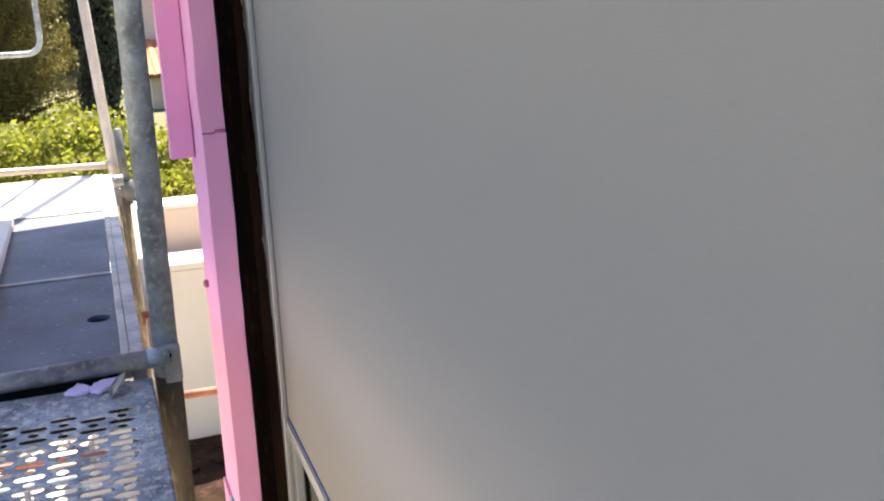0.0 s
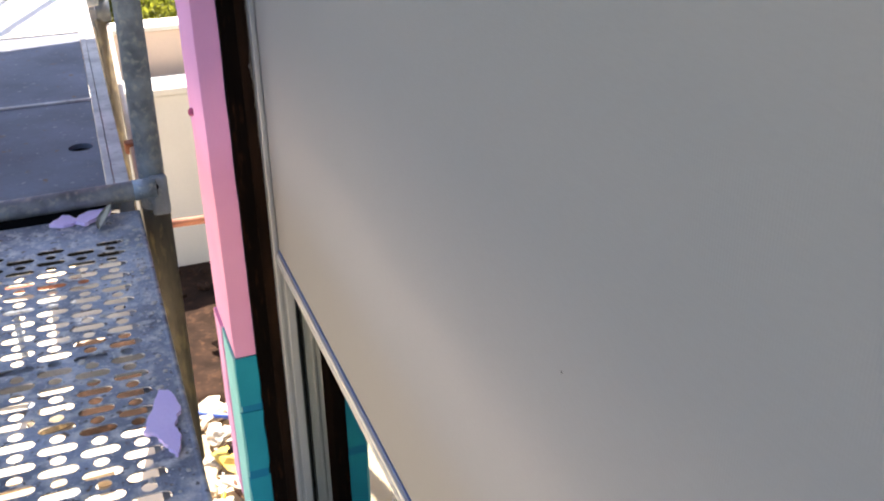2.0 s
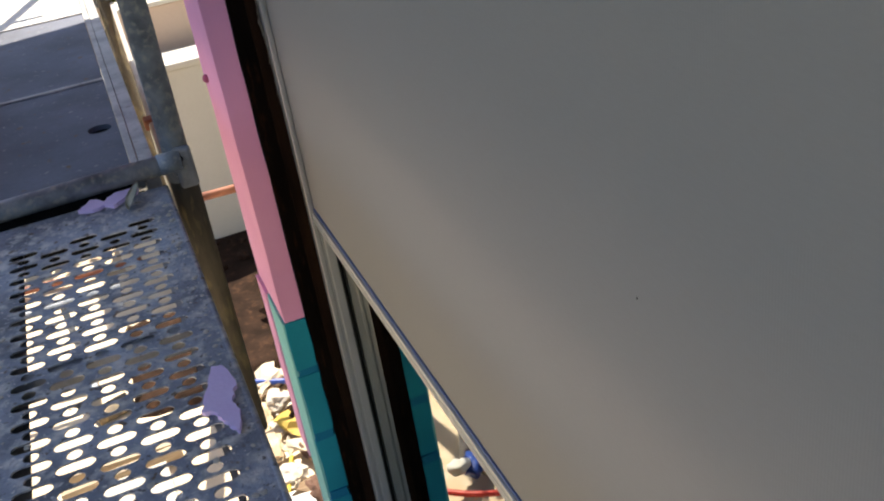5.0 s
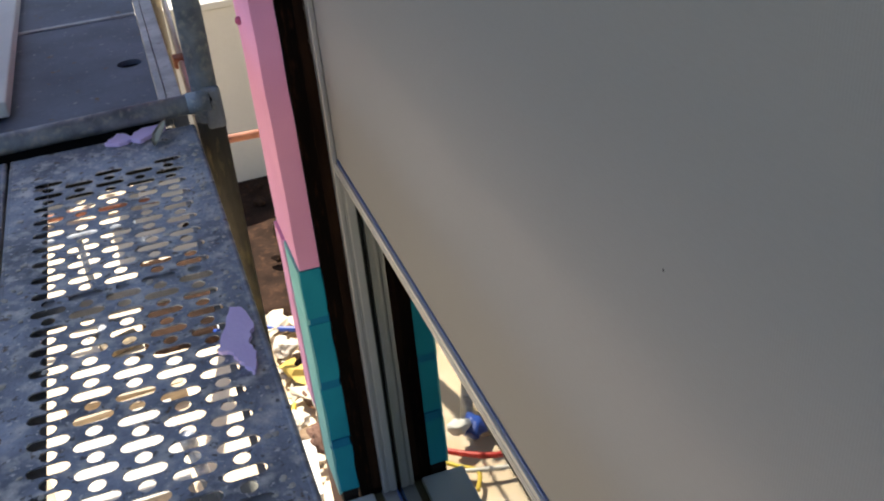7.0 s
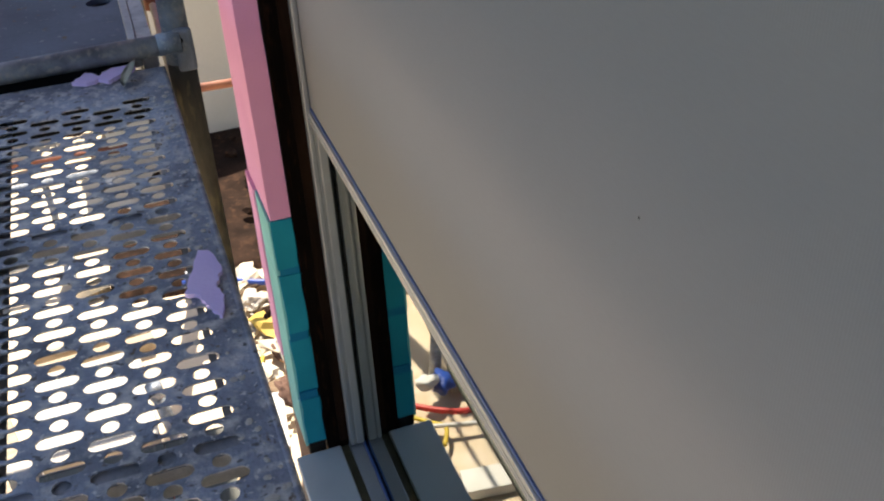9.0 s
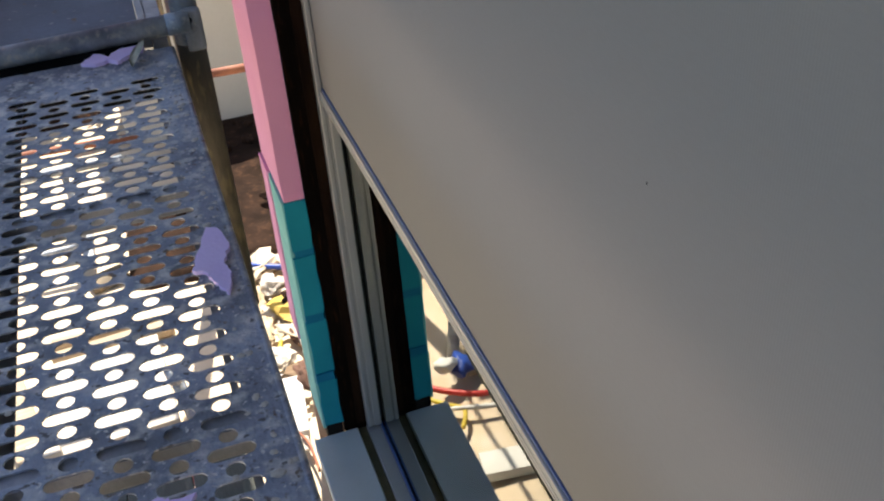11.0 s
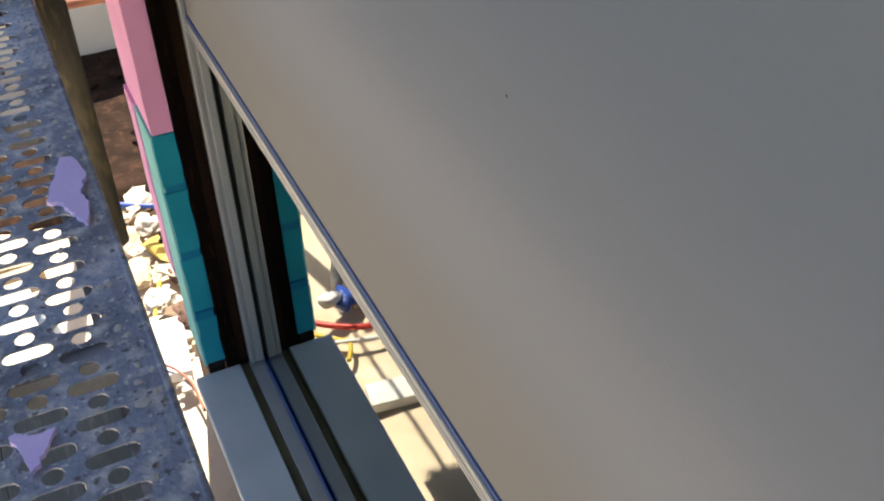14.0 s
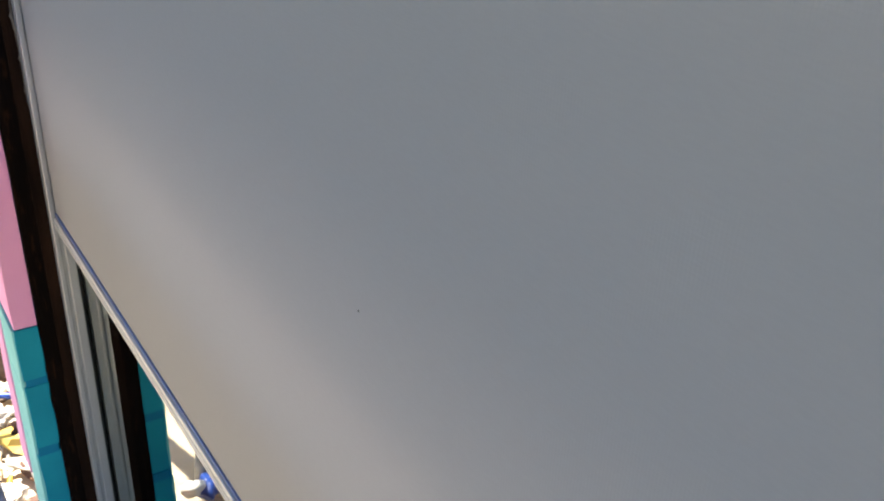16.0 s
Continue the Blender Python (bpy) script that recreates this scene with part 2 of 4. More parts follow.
def glass_material():
    m = bpy.data.materials.new("coated window glass")
    m.use_nodes = True
    n, l = m.node_tree.nodes, m.node_tree.links
    n.remove(n["Principled BSDF"])
    gl, tr, mx = n.new("ShaderNodeBsdfGlossy"), n.new("ShaderNodeBsdfTransparent"), n.new("ShaderNodeMixShader")
    gl.inputs["Roughness"].default_value = 0.0
    gl.inputs["Color"].default_value = (0.93, 0.95, 0.88, 1)
    tr.inputs["Color"].default_value = (0.72, 0.76, 0.68, 1)
    # both faces of the pane reflect: 2 R / (1 + R)
    fr, twice, plus, ratio = n.new("ShaderNodeFresnel"), n.new("ShaderNodeMath"), n.new("ShaderNodeMath"), n.new("ShaderNodeMath")
    fr.inputs["IOR"].default_value = 1.55
    twice.operation, plus.operation, ratio.operation = "MULTIPLY", "ADD", "DIVIDE"
    twice.inputs[1].default_value, plus.inputs[1].default_value = 2.0, 1.0
    l.new(fr.outputs[0], twice.inputs[0])
    l.new(fr.outputs[0], plus.inputs[0])
    l.new(twice.outputs[0], ratio.inputs[0])
    l.new(plus.outputs[0], ratio.inputs[1])
    l.new(ratio.outputs[0], mx.inputs[0])
    l.new(tr.outputs[0], mx.inputs[1])
    l.new(gl.outputs[0], mx.inputs[2])
    l.new(mx.outputs[0], n["Material Output"].inputs["Surface"])
    return m


FABRIC, GLASS = fabric_material(), glass_material()


# ---------------------------------------------------------------- shapes
def finish(bm, smooth=False):
    me = bpy.data.meshes.new("mesh")
    bm.normal_update()
    bm.to_mesh(me)
    bm.free()
    if smooth:
        me.polygons.foreach_set("use_smooth", [True] * len(me.polygons))
    return me


def part(name, bm, material, parent=None, label="", smooth=False):
    me = finish(bm, smooth) if isinstance(bm, bmesh.types.BMesh) else bm
    if not me.materials:
        me.materials.append(material)
    ob = new(name, me)
    ob.parent = parent
    if label:
        tagged(ob, label)
    return ob


def thing(name, label, category, at=(0, 0, 0), group="", kind="", turn=0.0):
    ob = new(name)
    ob.matrix_basis = pose(*at, 0, 0, turn)
    return tagged(ob, label, category, group, kind)


def box(x0, x1, y0, y1, z0, z1, bevel=0.0, bm=None, segments=2):
    bm = bm or bmesh.new()
    r = bmesh.ops.create_cube(bm, size=1, matrix=Matrix.Translation(((x0 + x1) / 2, (y0 + y1) / 2, (z0 + z1) / 2)) @ Matrix.Diagonal((x1 - x0, y1 - y0, z1 - z0, 1)))
    if bevel:
        es = list({e for v in r["verts"] for e in v.link_edges})
        bmesh.ops.bevel(bm, geom=es, offset=bevel, segments=segments, affect="EDGES", profile=0.5)
    return bm


def tube(points, radius, sides=16, bm=None, caps=True):
    """A round tube along points."""
    bm = bm or bmesh.new()
    pts = [Vector(p) for p in points]
    rings, up = [], None
    for i, p in enumerate(pts):
        d = (pts[min(i + 1, len(pts) - 1)] - pts[max(i - 1, 0)]).normalized()
        if up is None:
            up = d.orthogonal().normalized()
        up = (up - d * up.dot(d)).normalized()
        s = d.cross(up)
        r = radius[i] if isinstance(radius, (list, tuple)) else radius
        rings.append([bm.verts.new(p + (up * math.cos(a) + s * math.sin(a)) * r) for a in (2 * math.pi * k / sides for k in range(sides))])
    for a, b in zip(rings, rings[1:]):
        for k in range(sides):
            bm.faces.new((a[k], a[(k + 1) % sides], b[(k + 1) % sides], b[k]))
    if caps:
        bm.faces.new(rings[0][::-1])
        bm.faces.new(rings[-1])
    return bm


def extrude_outline(outline, depth, axis="z", bm=None):
    """A flat outline (x, y) raised to depth along z."""
    bm = bm or bmesh.new()
    lo = [bm.verts.new((x, y, 0)) for x, y in outline]
    hi = [bm.verts.new((x, y, depth)) for x, y in outline]
    bm.faces.new(lo[::-1])
    bm.faces.new(hi)
    for k in range(len(lo)):
        j = (k + 1) % len(lo)
        bm.faces.new((lo[k], lo[j], hi[j], hi[k]))
    return bm


def lumpy(radius, seed, squash=(1, 1, 1), rough=0.3, sub=2):
    bm = bmesh.new()
    bmesh.ops.create_icosphere(bm, subdivisions=sub, radius=radius)
    off = Vector((seed * 3.1, seed * 1.7, seed * 0.9))
    for v in bm.verts:
        k = 1 + rough * noise.noise(v.co / radius * 1.3 + off) + rough * 0.4 * noise.noise(v.co / radius * 3 + off)
        v.co = Vector((v.co.x * squash[0], v.co.y * squash[1], v.co.z * squash[2])) * k
    return bm


GROUND = -2.2
JAMB = 0.40          # the far jamb of the window
NEAR = -2.05         # its near jamb
SILL_Z = -1.381
HEAD = 1.25
BLIND_Z = -0.28      # lower end of the screen's fabric
GLASS_X = 0.353

# ---------------------------------------------------------------- setting
bm = bmesh.new()
bmesh.ops.create_grid(bm, x_segments=70, y_segments=190, size=1.0, matrix=Matrix.Diagonal((3.4, 10, 1, 1)))
for v in bm.verts:
    v.co.z += 0.03 * noise.noise(v.co * 1.3) + 0.015 * noise.noise(v.co * 5)
ground = part("ground", bm, DIRT)
ground.location = (-1.1, 1.6, GROUND - 0.03)
tagged(ground, "pale dry trampled earth of a building site", "ground", kind="structure")
bm = bmesh.new()
bmesh.ops.create_grid(bm, x_segments=40, y_segments=40, size=900)
sheet = part("ground_far", bm, SCRUB)
sheet.location = (0, 0, GROUND - 0.12)
tagged(sheet, "olive scrubby open ground reaching the horizon", "ground", kind="structure")

# house walls, with the window's opening left free
wall = thing("wall_west", "rough brown house wall before its insulation is finished", "wall", kind="structure")
X0, X1 = 0.245, 0.56
part("wall_panel", box(X0, X1, -7.0, NEAR, GROUND - 0.2, 3.6), WALL, wall)
part("wall_panel", box(X0, X1, JAMB + 0.04, 1.25, GROUND - 0.2, 3.6), WALL, wall)
part("wall_panel", box(X0, X1, NEAR, JAMB + 0.04, GROUND - 0.2, SILL_Z - 0.06), WALL, wall)
part("wall_panel", box(X0, X1, NEAR, JAMB + 0.04, HEAD, 3.6), WALL, wall)
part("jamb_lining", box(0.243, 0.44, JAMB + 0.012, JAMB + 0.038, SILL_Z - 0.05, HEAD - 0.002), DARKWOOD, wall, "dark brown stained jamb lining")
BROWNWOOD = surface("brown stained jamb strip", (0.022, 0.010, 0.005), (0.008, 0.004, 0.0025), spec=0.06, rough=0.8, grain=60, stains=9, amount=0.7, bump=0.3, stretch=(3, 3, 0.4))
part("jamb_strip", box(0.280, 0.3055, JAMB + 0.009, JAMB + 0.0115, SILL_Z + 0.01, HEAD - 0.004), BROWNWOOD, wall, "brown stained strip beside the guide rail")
room = thing("wall_room", "dim unfinished room behind the window", "room", kind="structure")
part("wall_back", box(4.0, 4.1, -7.0, 1.25, GROUND, 3.6), ROOM, room)
part("wall_end", box(X1, 4.0, 1.15, 1.25, GROUND, 3.6), ROOM, room)
part("wall_end", box(X1, 4.0, -7.0, -6.9, GROUND, 3.6), ROOM, room)
tagged(part("floor", box(X1, 4.0, -6.9, 1.15, GROUND, GROUND + 0.1), ROOM), "dim bare screed floor inside", "floor", kind="structure")
tagged(part("ceiling", box(X1, 4.0, -6.9, 1.15, 2.0, 2.2), ROOM), "dim bare ceiling inside", "ceiling", kind="structure")
tagged(part("roof", box(0.2, 4.1, -7.0, 1.28, 3.6, 3.8), STUCCO), "flat roof slab of the house", "roof", kind="structure")

# ---------------------------------------------------------------- window, screen and guides
window = thing("window_1", "grey aluminium window with coated reflecting glass", "window", kind="structure")
part("pane", box(GLASS_X, GLASS_X + 0.006, NEAR + 0.005, JAMB + 0.008, SILL_Z - 0.03, HEAD - 0.005), GLASS, window).visible_shadow = False
part("jamb_frame", box(0.362, 0.43, JAMB - 0.03, JAMB + 0.010, SILL_Z + 0.022, HEAD, 0.002), ALU, window)
part("jamb_frame", box(0.362, 0.43, NEAR, NEAR + 0.03, SILL_Z + 0.022, HEAD, 0.002), ALU, window)
part("gasket", box(0.3478, 0.3527, JAMB - 0.006, JAMB + 0.010, SILL_Z + 0.02, HEAD), ALU_DARK, window)
part("bottom_frame", box(0.304, 0.344, NEAR, JAMB + 0.01, SILL_Z - 0.05, SILL_Z - 0.004, 0.002), ALU, window)
part("frame_groove", box(0.2785, 0.3035, NEAR, JAMB + 0.01, SILL_Z - 0.05, SILL_Z - 0.012), GROOVE, window, "dark gap behind the sill")
part("protective_film", box(0.3445, 0.3495, NEAR + 0.03, JAMB - 0.005, SILL_Z - 0.03, SILL_Z + 0.004, 0.001), FILM_BLUE, window, "loose blue protective film")
part("bottom_frame", box(0.362, 0.43, NEAR, JAMB + 0.01, SILL_Z - 0.05, SILL_Z + 0.02), ALU, window)
part("head_frame", box(0.362, 0.43, NEAR + 0.031, JAMB - 0.031, HEAD - 0.04, HEAD - 0.002), ALU, window)

sill = part("window_sill", box(0.144, 0.278, NEAR + 0.01, JAMB + 0.005, SILL_Z - 0.045, SILL_Z, 0.004), SILL)
tagged(sill, "pale blue-grey window sill slab, slightly dusty", "window sill", kind="structure")

screen = thing("roller_screen", "light grey fabric outdoor roller screen, partly lowered over the window", "roller screen")
cloth = part("fabric", box(0.3205, 0.3235, NEAR + 0.030, JAMB - 0.0145, BLIND_Z, HEAD - 0.12), FABRIC, screen)
for fy, fz in ((-1.077, BLIND_Z + 0.53), (-0.533, BLIND_Z + 1.036)):
    part("fleck", lumpy(0.0012, fz, (0.3, 1, 1.2), 0.4), ALU_DARK, cloth, "tiny dark fleck").location = (0.3203, fy, fz)
part("welt", box(0.317, 0.327, NEAR + 0.02, JAMB - 0.018, BLIND_Z - 0.006, BLIND_Z + 0.001, 0.001), FILM_BLUE, screen, "dark blue welt in the rail's slot")
rail = part("bottom_rail", box(0.312, 0.332, NEAR + 0.02, JAMB - 0.018, BLIND_Z - 0.034, BLIND_Z - 0.0065, 0.003), RAIL, screen, "grooved aluminium bottom rail")
for k in range(2):
    part("rail_rib", box(0.3105, 0.313, NEAR + 0.02, JAMB - 0.018, BLIND_Z - 0.031 + k * 0.009, BLIND_Z - 0.026 + k * 0.009, 0.0008), RAIL, rail)
part("end_cap", box(0.311, 0.333, JAMB - 0.018, JAMB - 0.010, BLIND_Z - 0.035, BLIND_Z - 0.004, 0.002), ALU_DARK, rail)
part("cassette", box(0.27, 0.351, NEAR + 0.002, JAMB + 0.008, HEAD - 0.12, HEAD - 0.001, 0.012), ALU, screen)


def guide(y_wall, facing):
    ob = thing("guide_rail", "grey aluminium side guide rail with two grooves", "guide rail", (0, y_wall, 0), "side guides")
    s = facing
    for a, b, d in ((0.306, 0.3185, 0.030), (0.3255, 0.3465, 0.030)):
        lo, hi = sorted((0.0, s * d))
        part("rail_lip", box(a, b, lo, hi, SILL_Z + 0.006, HEAD - 0.121, 0.0025), ALU, ob)
    lo, hi = sorted((0.0, s * 0.025))
    part("rail_back", box(0.3186, 0.3254, lo, hi, SILL_Z + 0.006, HEAD - 0.121), ALU, ob)
    return ob


guide(JAMB + 0.011, -1)
bm = bmesh.new()
prev = None
for k in range(121):
    z = -0.02 + 1.10 * k / 120
    w = 0.002 + max(0.0, 0.007 * noise.noise(Vector((z * 9, 2.0, 0))) + 0.005 * noise.noise(Vector((z * 55, 5.0, 0))) + 0.004 * min(z, 0.6))
    v = [bm.verts.new(c) for c in ((0.3058, JAMB + 0.0062, z), (0.3058 - w, JAMB + 0.0078, z), (0.3058 - w, JAMB + 0.0089, z), (0.3058, JAMB + 0.0089, z))]
    if prev:
        for i in range(4):
            bm.faces.new((prev[i], v[i], v[(i + 1) % 4], prev[(i + 1) % 4]))
    else:
        bm.faces.new(v[::-1])
    prev = v
bm.faces.new(prev)
SEALANT = surface("smeared grey sealant", (0.13, 0.115, 0.10), (0.05, 0.038, 0.03), rough=0.7, grain=120, stains=25, amount=0.6, bump=0.3)
tagged(part("sealant_smear", bm, SEALANT, smooth=True), "ragged grey sealant smear beside the guide rail", "sealant")
guide(NEAR + 0.001, 1)

# ---------------------------------------------------------------- foam boards round the window
def foam(name, label, m, x0, x1, y0, y1, z0, z1, seed, group="insulation boards"):
    """A board cut by hand: its edges waver a little."""
    bm = box(x0, x1, y0, y1, z0, z1, 0.0015)
    es = [e for e in bm.edges if abs(e.verts[0].co.z - e.verts[1].co.z) > 0.1]
    n = max(int((z1 - z0) / 0.05), 1)
    bmesh.ops.subdivide_edges(bm, edges=es, cuts=n, use_grid_fill=True)
    for v in bm.verts:
        q = v.co * 9 + Vector((seed * 5.0, 0, seed))
        v.co += 0.0022 * noise.noise_vector(q)
        if m in (TEAL, TEAL_DEEP):
            v.co.x += 0.005 * noise.noise(q * 1.7)
        elif v.co.z < z0 + 0.02 and name == "foam_board":
            v.co.z += 0.004 * noise.noise(v.co * 60 + Vector((seed, 0, 0)))
    ob = part(name, bm, m)
    return tagged(ob, label, "insulation board", group)


PINK_Z = -0.582
foam("foam_board", "pink rigid foam strip lining the window edge", PINK, 0.186, 0.241, 0.42, 0.72, PINK_Z, 0.4295, 1)
foam("foam_board", "pink rigid foam strip above a ragged joint", PINK, 0.185, 0.240, 0.4215, 0.72, 0.431, HEAD + 0.3, 2)
foam("foam_board", "thin pink foam board fixed on the wall face", PINK, 0.1770, 0.243, 0.603, 0.72, -1.162, PINK_Z - 0.001, 3)
foam("foam_board", "thick pink foam block standing proud of the wall", PINK, 0.127, 0.1835, 0.612, 0.66, 0.344, 1.6, 4)
bm = bmesh.new()
prev = None
for k in range(23):
    x = 0.1865 + 0.054 * k / 22
    z = 0.430 + 0.006 * (0 if k < 12 else 1) + 0.002 * noise.noise(Vector((k * 0.9, 3, 1)))
    v = [bm.verts.new((x, 0.4185 + dy, z + dz)) for dy, dz in ((0, -0.0016), (0, 0.0016), (0.006, 0.0016), (0.006, -0.0016))]
    if prev:
        for i in range(4):
            bm.faces.new((prev[i], v[i], v[(i + 1) % 4], prev[(i + 1) % 4]))
    prev = v
tagged(part("foam_seam", bm, SCORCH), "ragged reddish seam of glue between two pink boards", "glue seam")
zs = [SILL_Z + 0.006, -1.19, -0.972, -0.755, PINK_Z - 0.0004]
for k in range(4):
    dx = (0.004, 0.010, 0.004, 0.0)[k]
    block = foam("foam_block", "teal rigid foam block with ragged cut edges", TEAL, 0.186, 0.241 + dx * 0.5, 0.42 + dx, 0.60, zs[k] + (0.014 if k == 0 else 0.024), zs[k + 1] - 0.0006, 10 + k, "teal blocks")
    # thin slab in lighter mint: sky and ground bounce painted on this side
    part("outer_face", box(0.1806, 0.190, 0.4235 + dx, 0.598, zs[k] + 0.004, zs[k + 1] - 0.002, 0.002), MINT_LIT, block, "outer face in pale mint, lightened for bounce light")
    if k:
        foam("foam_packer", "thin recessed teal foam packer between two blocks", TEAL_DEEP, 0.1865, 0.2400, 0.4255, 0.598, zs[k] - 0.004, zs[k] + 0.028, 20 + k, "teal packers")
tagged(part("dark_packer", box(0.190, 0.238, 0.424, 0.60, SILL_Z - 0.0445, zs[0] + 0.0135, 0.002), GAPS), "black rubber packer under the lowest foam block", "packer")

# ---------------------------------------------------------------- scaffold
PITCH_X, PITCH_Y, COLS = 0.0503, 0.0468, 5


DECK_END = 0.086


def cell_mesh():
    """One slot and one round hole in a plate cell, with drawn-down rims."""
    bm = bmesh.new()
    hx, hy, t = PITCH_X / 2, PITCH_Y / 2, 0.002

    def loop(pts):
        vs = [bm.verts.new((x, y, 0)) for x, y in pts]
        return vs, [bm.edges.new((vs[i], vs[(i + 1) % len(vs)])) for i in range(len(vs))]
    slot, L, r = [], 0.0240, 0.0091
    for sgn, base in ((1, -math.pi / 2), (-1, math.pi / 2)):
        for k in range(6):
            a = base + math.pi * k / 5
            slot.append((sgn * (L - r) + r * math.cos(a), hy / 2 + r * math.sin(a)))
    hole = [(0.0098 * math.cos(2 * math.pi * k / 12), -hy / 2 + 0.0098 * math.sin(2 * math.pi * k / 12)) for k in range(12)]
    edges, rims = [], []
    for pts, inner in (([(-hx, -hy), (hx, -hy), (hx, hy), (-hx, hy)], False), (slot, True), (hole, True)):
        vs, es = loop(pts)
        edges += es
        if inner:
            rims.append(vs)
    bmesh.ops.triangle_fill(bm, edges=edges, use_beauty=True, normal=(0, 0, 1))
    for vs in rims:
        low = [bm.verts.new((v.co.x, v.co.y, -t)) for v in vs]
        for i in range(len(vs)):
            j = (i + 1) % len(vs)
            bm.faces.new((vs[i], vs[j], low[j], low[i]))
    bm.verts.index_update()
    co = np.array([v.co for v in bm.verts])
    faces = [[v.index for v in f.verts] for f in bm.faces]
    bm.free()
    return co, faces


def perforated_plate(rows, width, length):
    co, faces = cell_mesh()
    verts, fs = [], []

    def add(c, f):
        base = sum(len(v) for v in verts)
        verts.append(c)
        fs.extend([[i + base for i in g] for g in f])

    def rect(x0, x1, y0, y1):
        add(np.array([(x0, y0, 0), (x1, y0, 0), (x1, y1, 0), (x0, y1, 0)], float), [[0, 1, 2, 3]])
    left = -0.0592 - PITCH_X * 4.5
    first = -0.0363
    for c in range(COLS):
        x = left + PITCH_X * (c + 0.5)
        off = PITCH_Y / 2 * (c % 2)
        for r in range(rows):
            add(co + np.array((x, first - off - PITCH_Y * (r + 0.5), 0)), faces)
        rect(x - PITCH_X / 2, x + PITCH_X / 2, first - off, DECK_END)
        rect(x - PITCH_X / 2, x + PITCH_X / 2, -length, first - off - PITCH_Y * rows)
    rect(-width, left, -length, DECK_END)
    rect(left + PITCH_X * COLS, 0.002, -length, DECK_END)
    me = bpy.data.meshes.new("perforated plate")
    me.from_pydata(np.concatenate(verts).tolist(), [], fs)
    me.update()
    return me


def deck(label):
    ob = thing("scaffold_deck", label, "scaffold deck", group="scaffold decks")
    L, W = 2.46, 0.325
    part("plate", perforated_plate(50, W, L), PLATE, ob)
    for x in (-W, 0.0005):
        part("side_channel", box(x, x + 0.003, -L, DECK_END, -0.055, -0.004), GALV, ob)
        part("edge_bead", tube([(x + 0.0015, DECK_END, -0.0045), (x + 0.0015, -L, -0.0045)], 0.0052, 10), PLATE, ob, smooth=True)
    for x0, x1 in ((-W + 0.003, -0.277), (-0.046, -0.037), (-0.027, -0.003)):
        part("channel_lip", box(x0, x1, -L, DECK_END, -0.055, -0.052), GALV, ob)
    for y in (DECK_END, -L + 0.003):
        part("end_plate", box(-W + 0.004, -0.004, y - 0.003, y, -0.05, -0.001), GALV, ob)
    for k in range(4):
        part("cross_rib", box(-W + 0.004, -0.004, -0.45 - k * 0.5, -0.425 - k * 0.5, -0.040, -0.0045), GALV, ob)
    for x in (-0.27, -0.055):
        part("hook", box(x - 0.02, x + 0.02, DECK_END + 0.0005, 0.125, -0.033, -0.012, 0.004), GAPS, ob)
    return ob


near_deck = deck("perforated steel scaffold deck, dirty and mortar-splashed")
second = copy_thing(near_deck, pose(-0.34, 0, 0))


def solid_deck(x0, x1, y0, y1, z, label, holes):
    """A boarded deck in a steel frame, with two boards and a finger hole."""
    ob = thing("scaffold_deck", label, "scaffold deck", (0, 0, z), "scaffold decks")
    part("edge_frame", box(x1 - 0.030, x1, y0, y1, -0.06, 0.003, 0.002), ZINC, ob)
    part("frame_lip", box(x1 - 0.046, x1 - 0.0305, y0, y1, -0.02, 0.006, 0.002), ZINC, ob)
    part("edge_frame", box(x0, x0 + 0.032, y0, y1, -0.06, 0.004, 0.002), ZINC, ob)
    ys = [y0, 0.895, 1.72, y1]
    for k in range(3):
        a, b = ys[k] + 0.009, ys[k + 1] - 0.009
        if k == 0 and holes:
            bm = bmesh.new()
            hx, hy, r = -0.087, 0.515, 0.027
            out = [(x0 + 0.033, a), (x1 - 0.047, a), (x1 - 0.047, b), (x0 + 0.033, b)]
            ring = [(hx + r * math.cos(2 * math.pi * i / 24), hy + r * math.sin(2 * math.pi * i / 24)) for i in range(24)]
            es, rims = [], []
            for pts in (out, ring):
                vs = [bm.verts.new((x, y, 0)) for x, y in pts]
                es += [bm.edges.new((vs[i], vs[(i + 1) % len(vs)])) for i in range(len(vs))]
                rims.append(vs)
            bmesh.ops.triangle_fill(bm, edges=es, use_beauty=True, normal=(0, 0, 1))
            for vs in rims:
                low = [bm.verts.new(v.co - Vector((0, 0, 0.012))) for v in vs]
                for i in range(len(vs)):
                    j = (i + 1) % len(vs)
                    bm.faces.new((vs[i], vs[j], low[j], low[i]))
            board = part("deck_board", bm, PLY, ob)
            # solid black block added so the finger hole looks dark inside
            part("hole_cup", box(hx - 0.04, hx + 0.04, hy - 0.04, hy + 0.04, -0.045, -0.0125), GAPS, board, "black block under the finger hole, standing for its shade")
        else:
            # the last board is a whitened copy, standing for its sunlit end
            part("deck_board", box(x0 + 0.033, x1 - 0.047, a, b, -0.012, 0.0, 0.001), PALE_GLARE if k == 2 else PLY, ob, "far board painted white for sun glare" if k == 2 else "")
    part("end_plate", box(x0 + 0.033, x1 - 0.047, y0 - 0.008, y0 + 0.008, -0.06, 0.002), GAPS, ob)
    for y in ys[1:]:
        part("cross_bar", box(x0 + 0.033, x1 - 0.047, y - 0.0085, y + 0.0085, -0.03, 0.005, 0.002), ZINC, ob)
    return ob


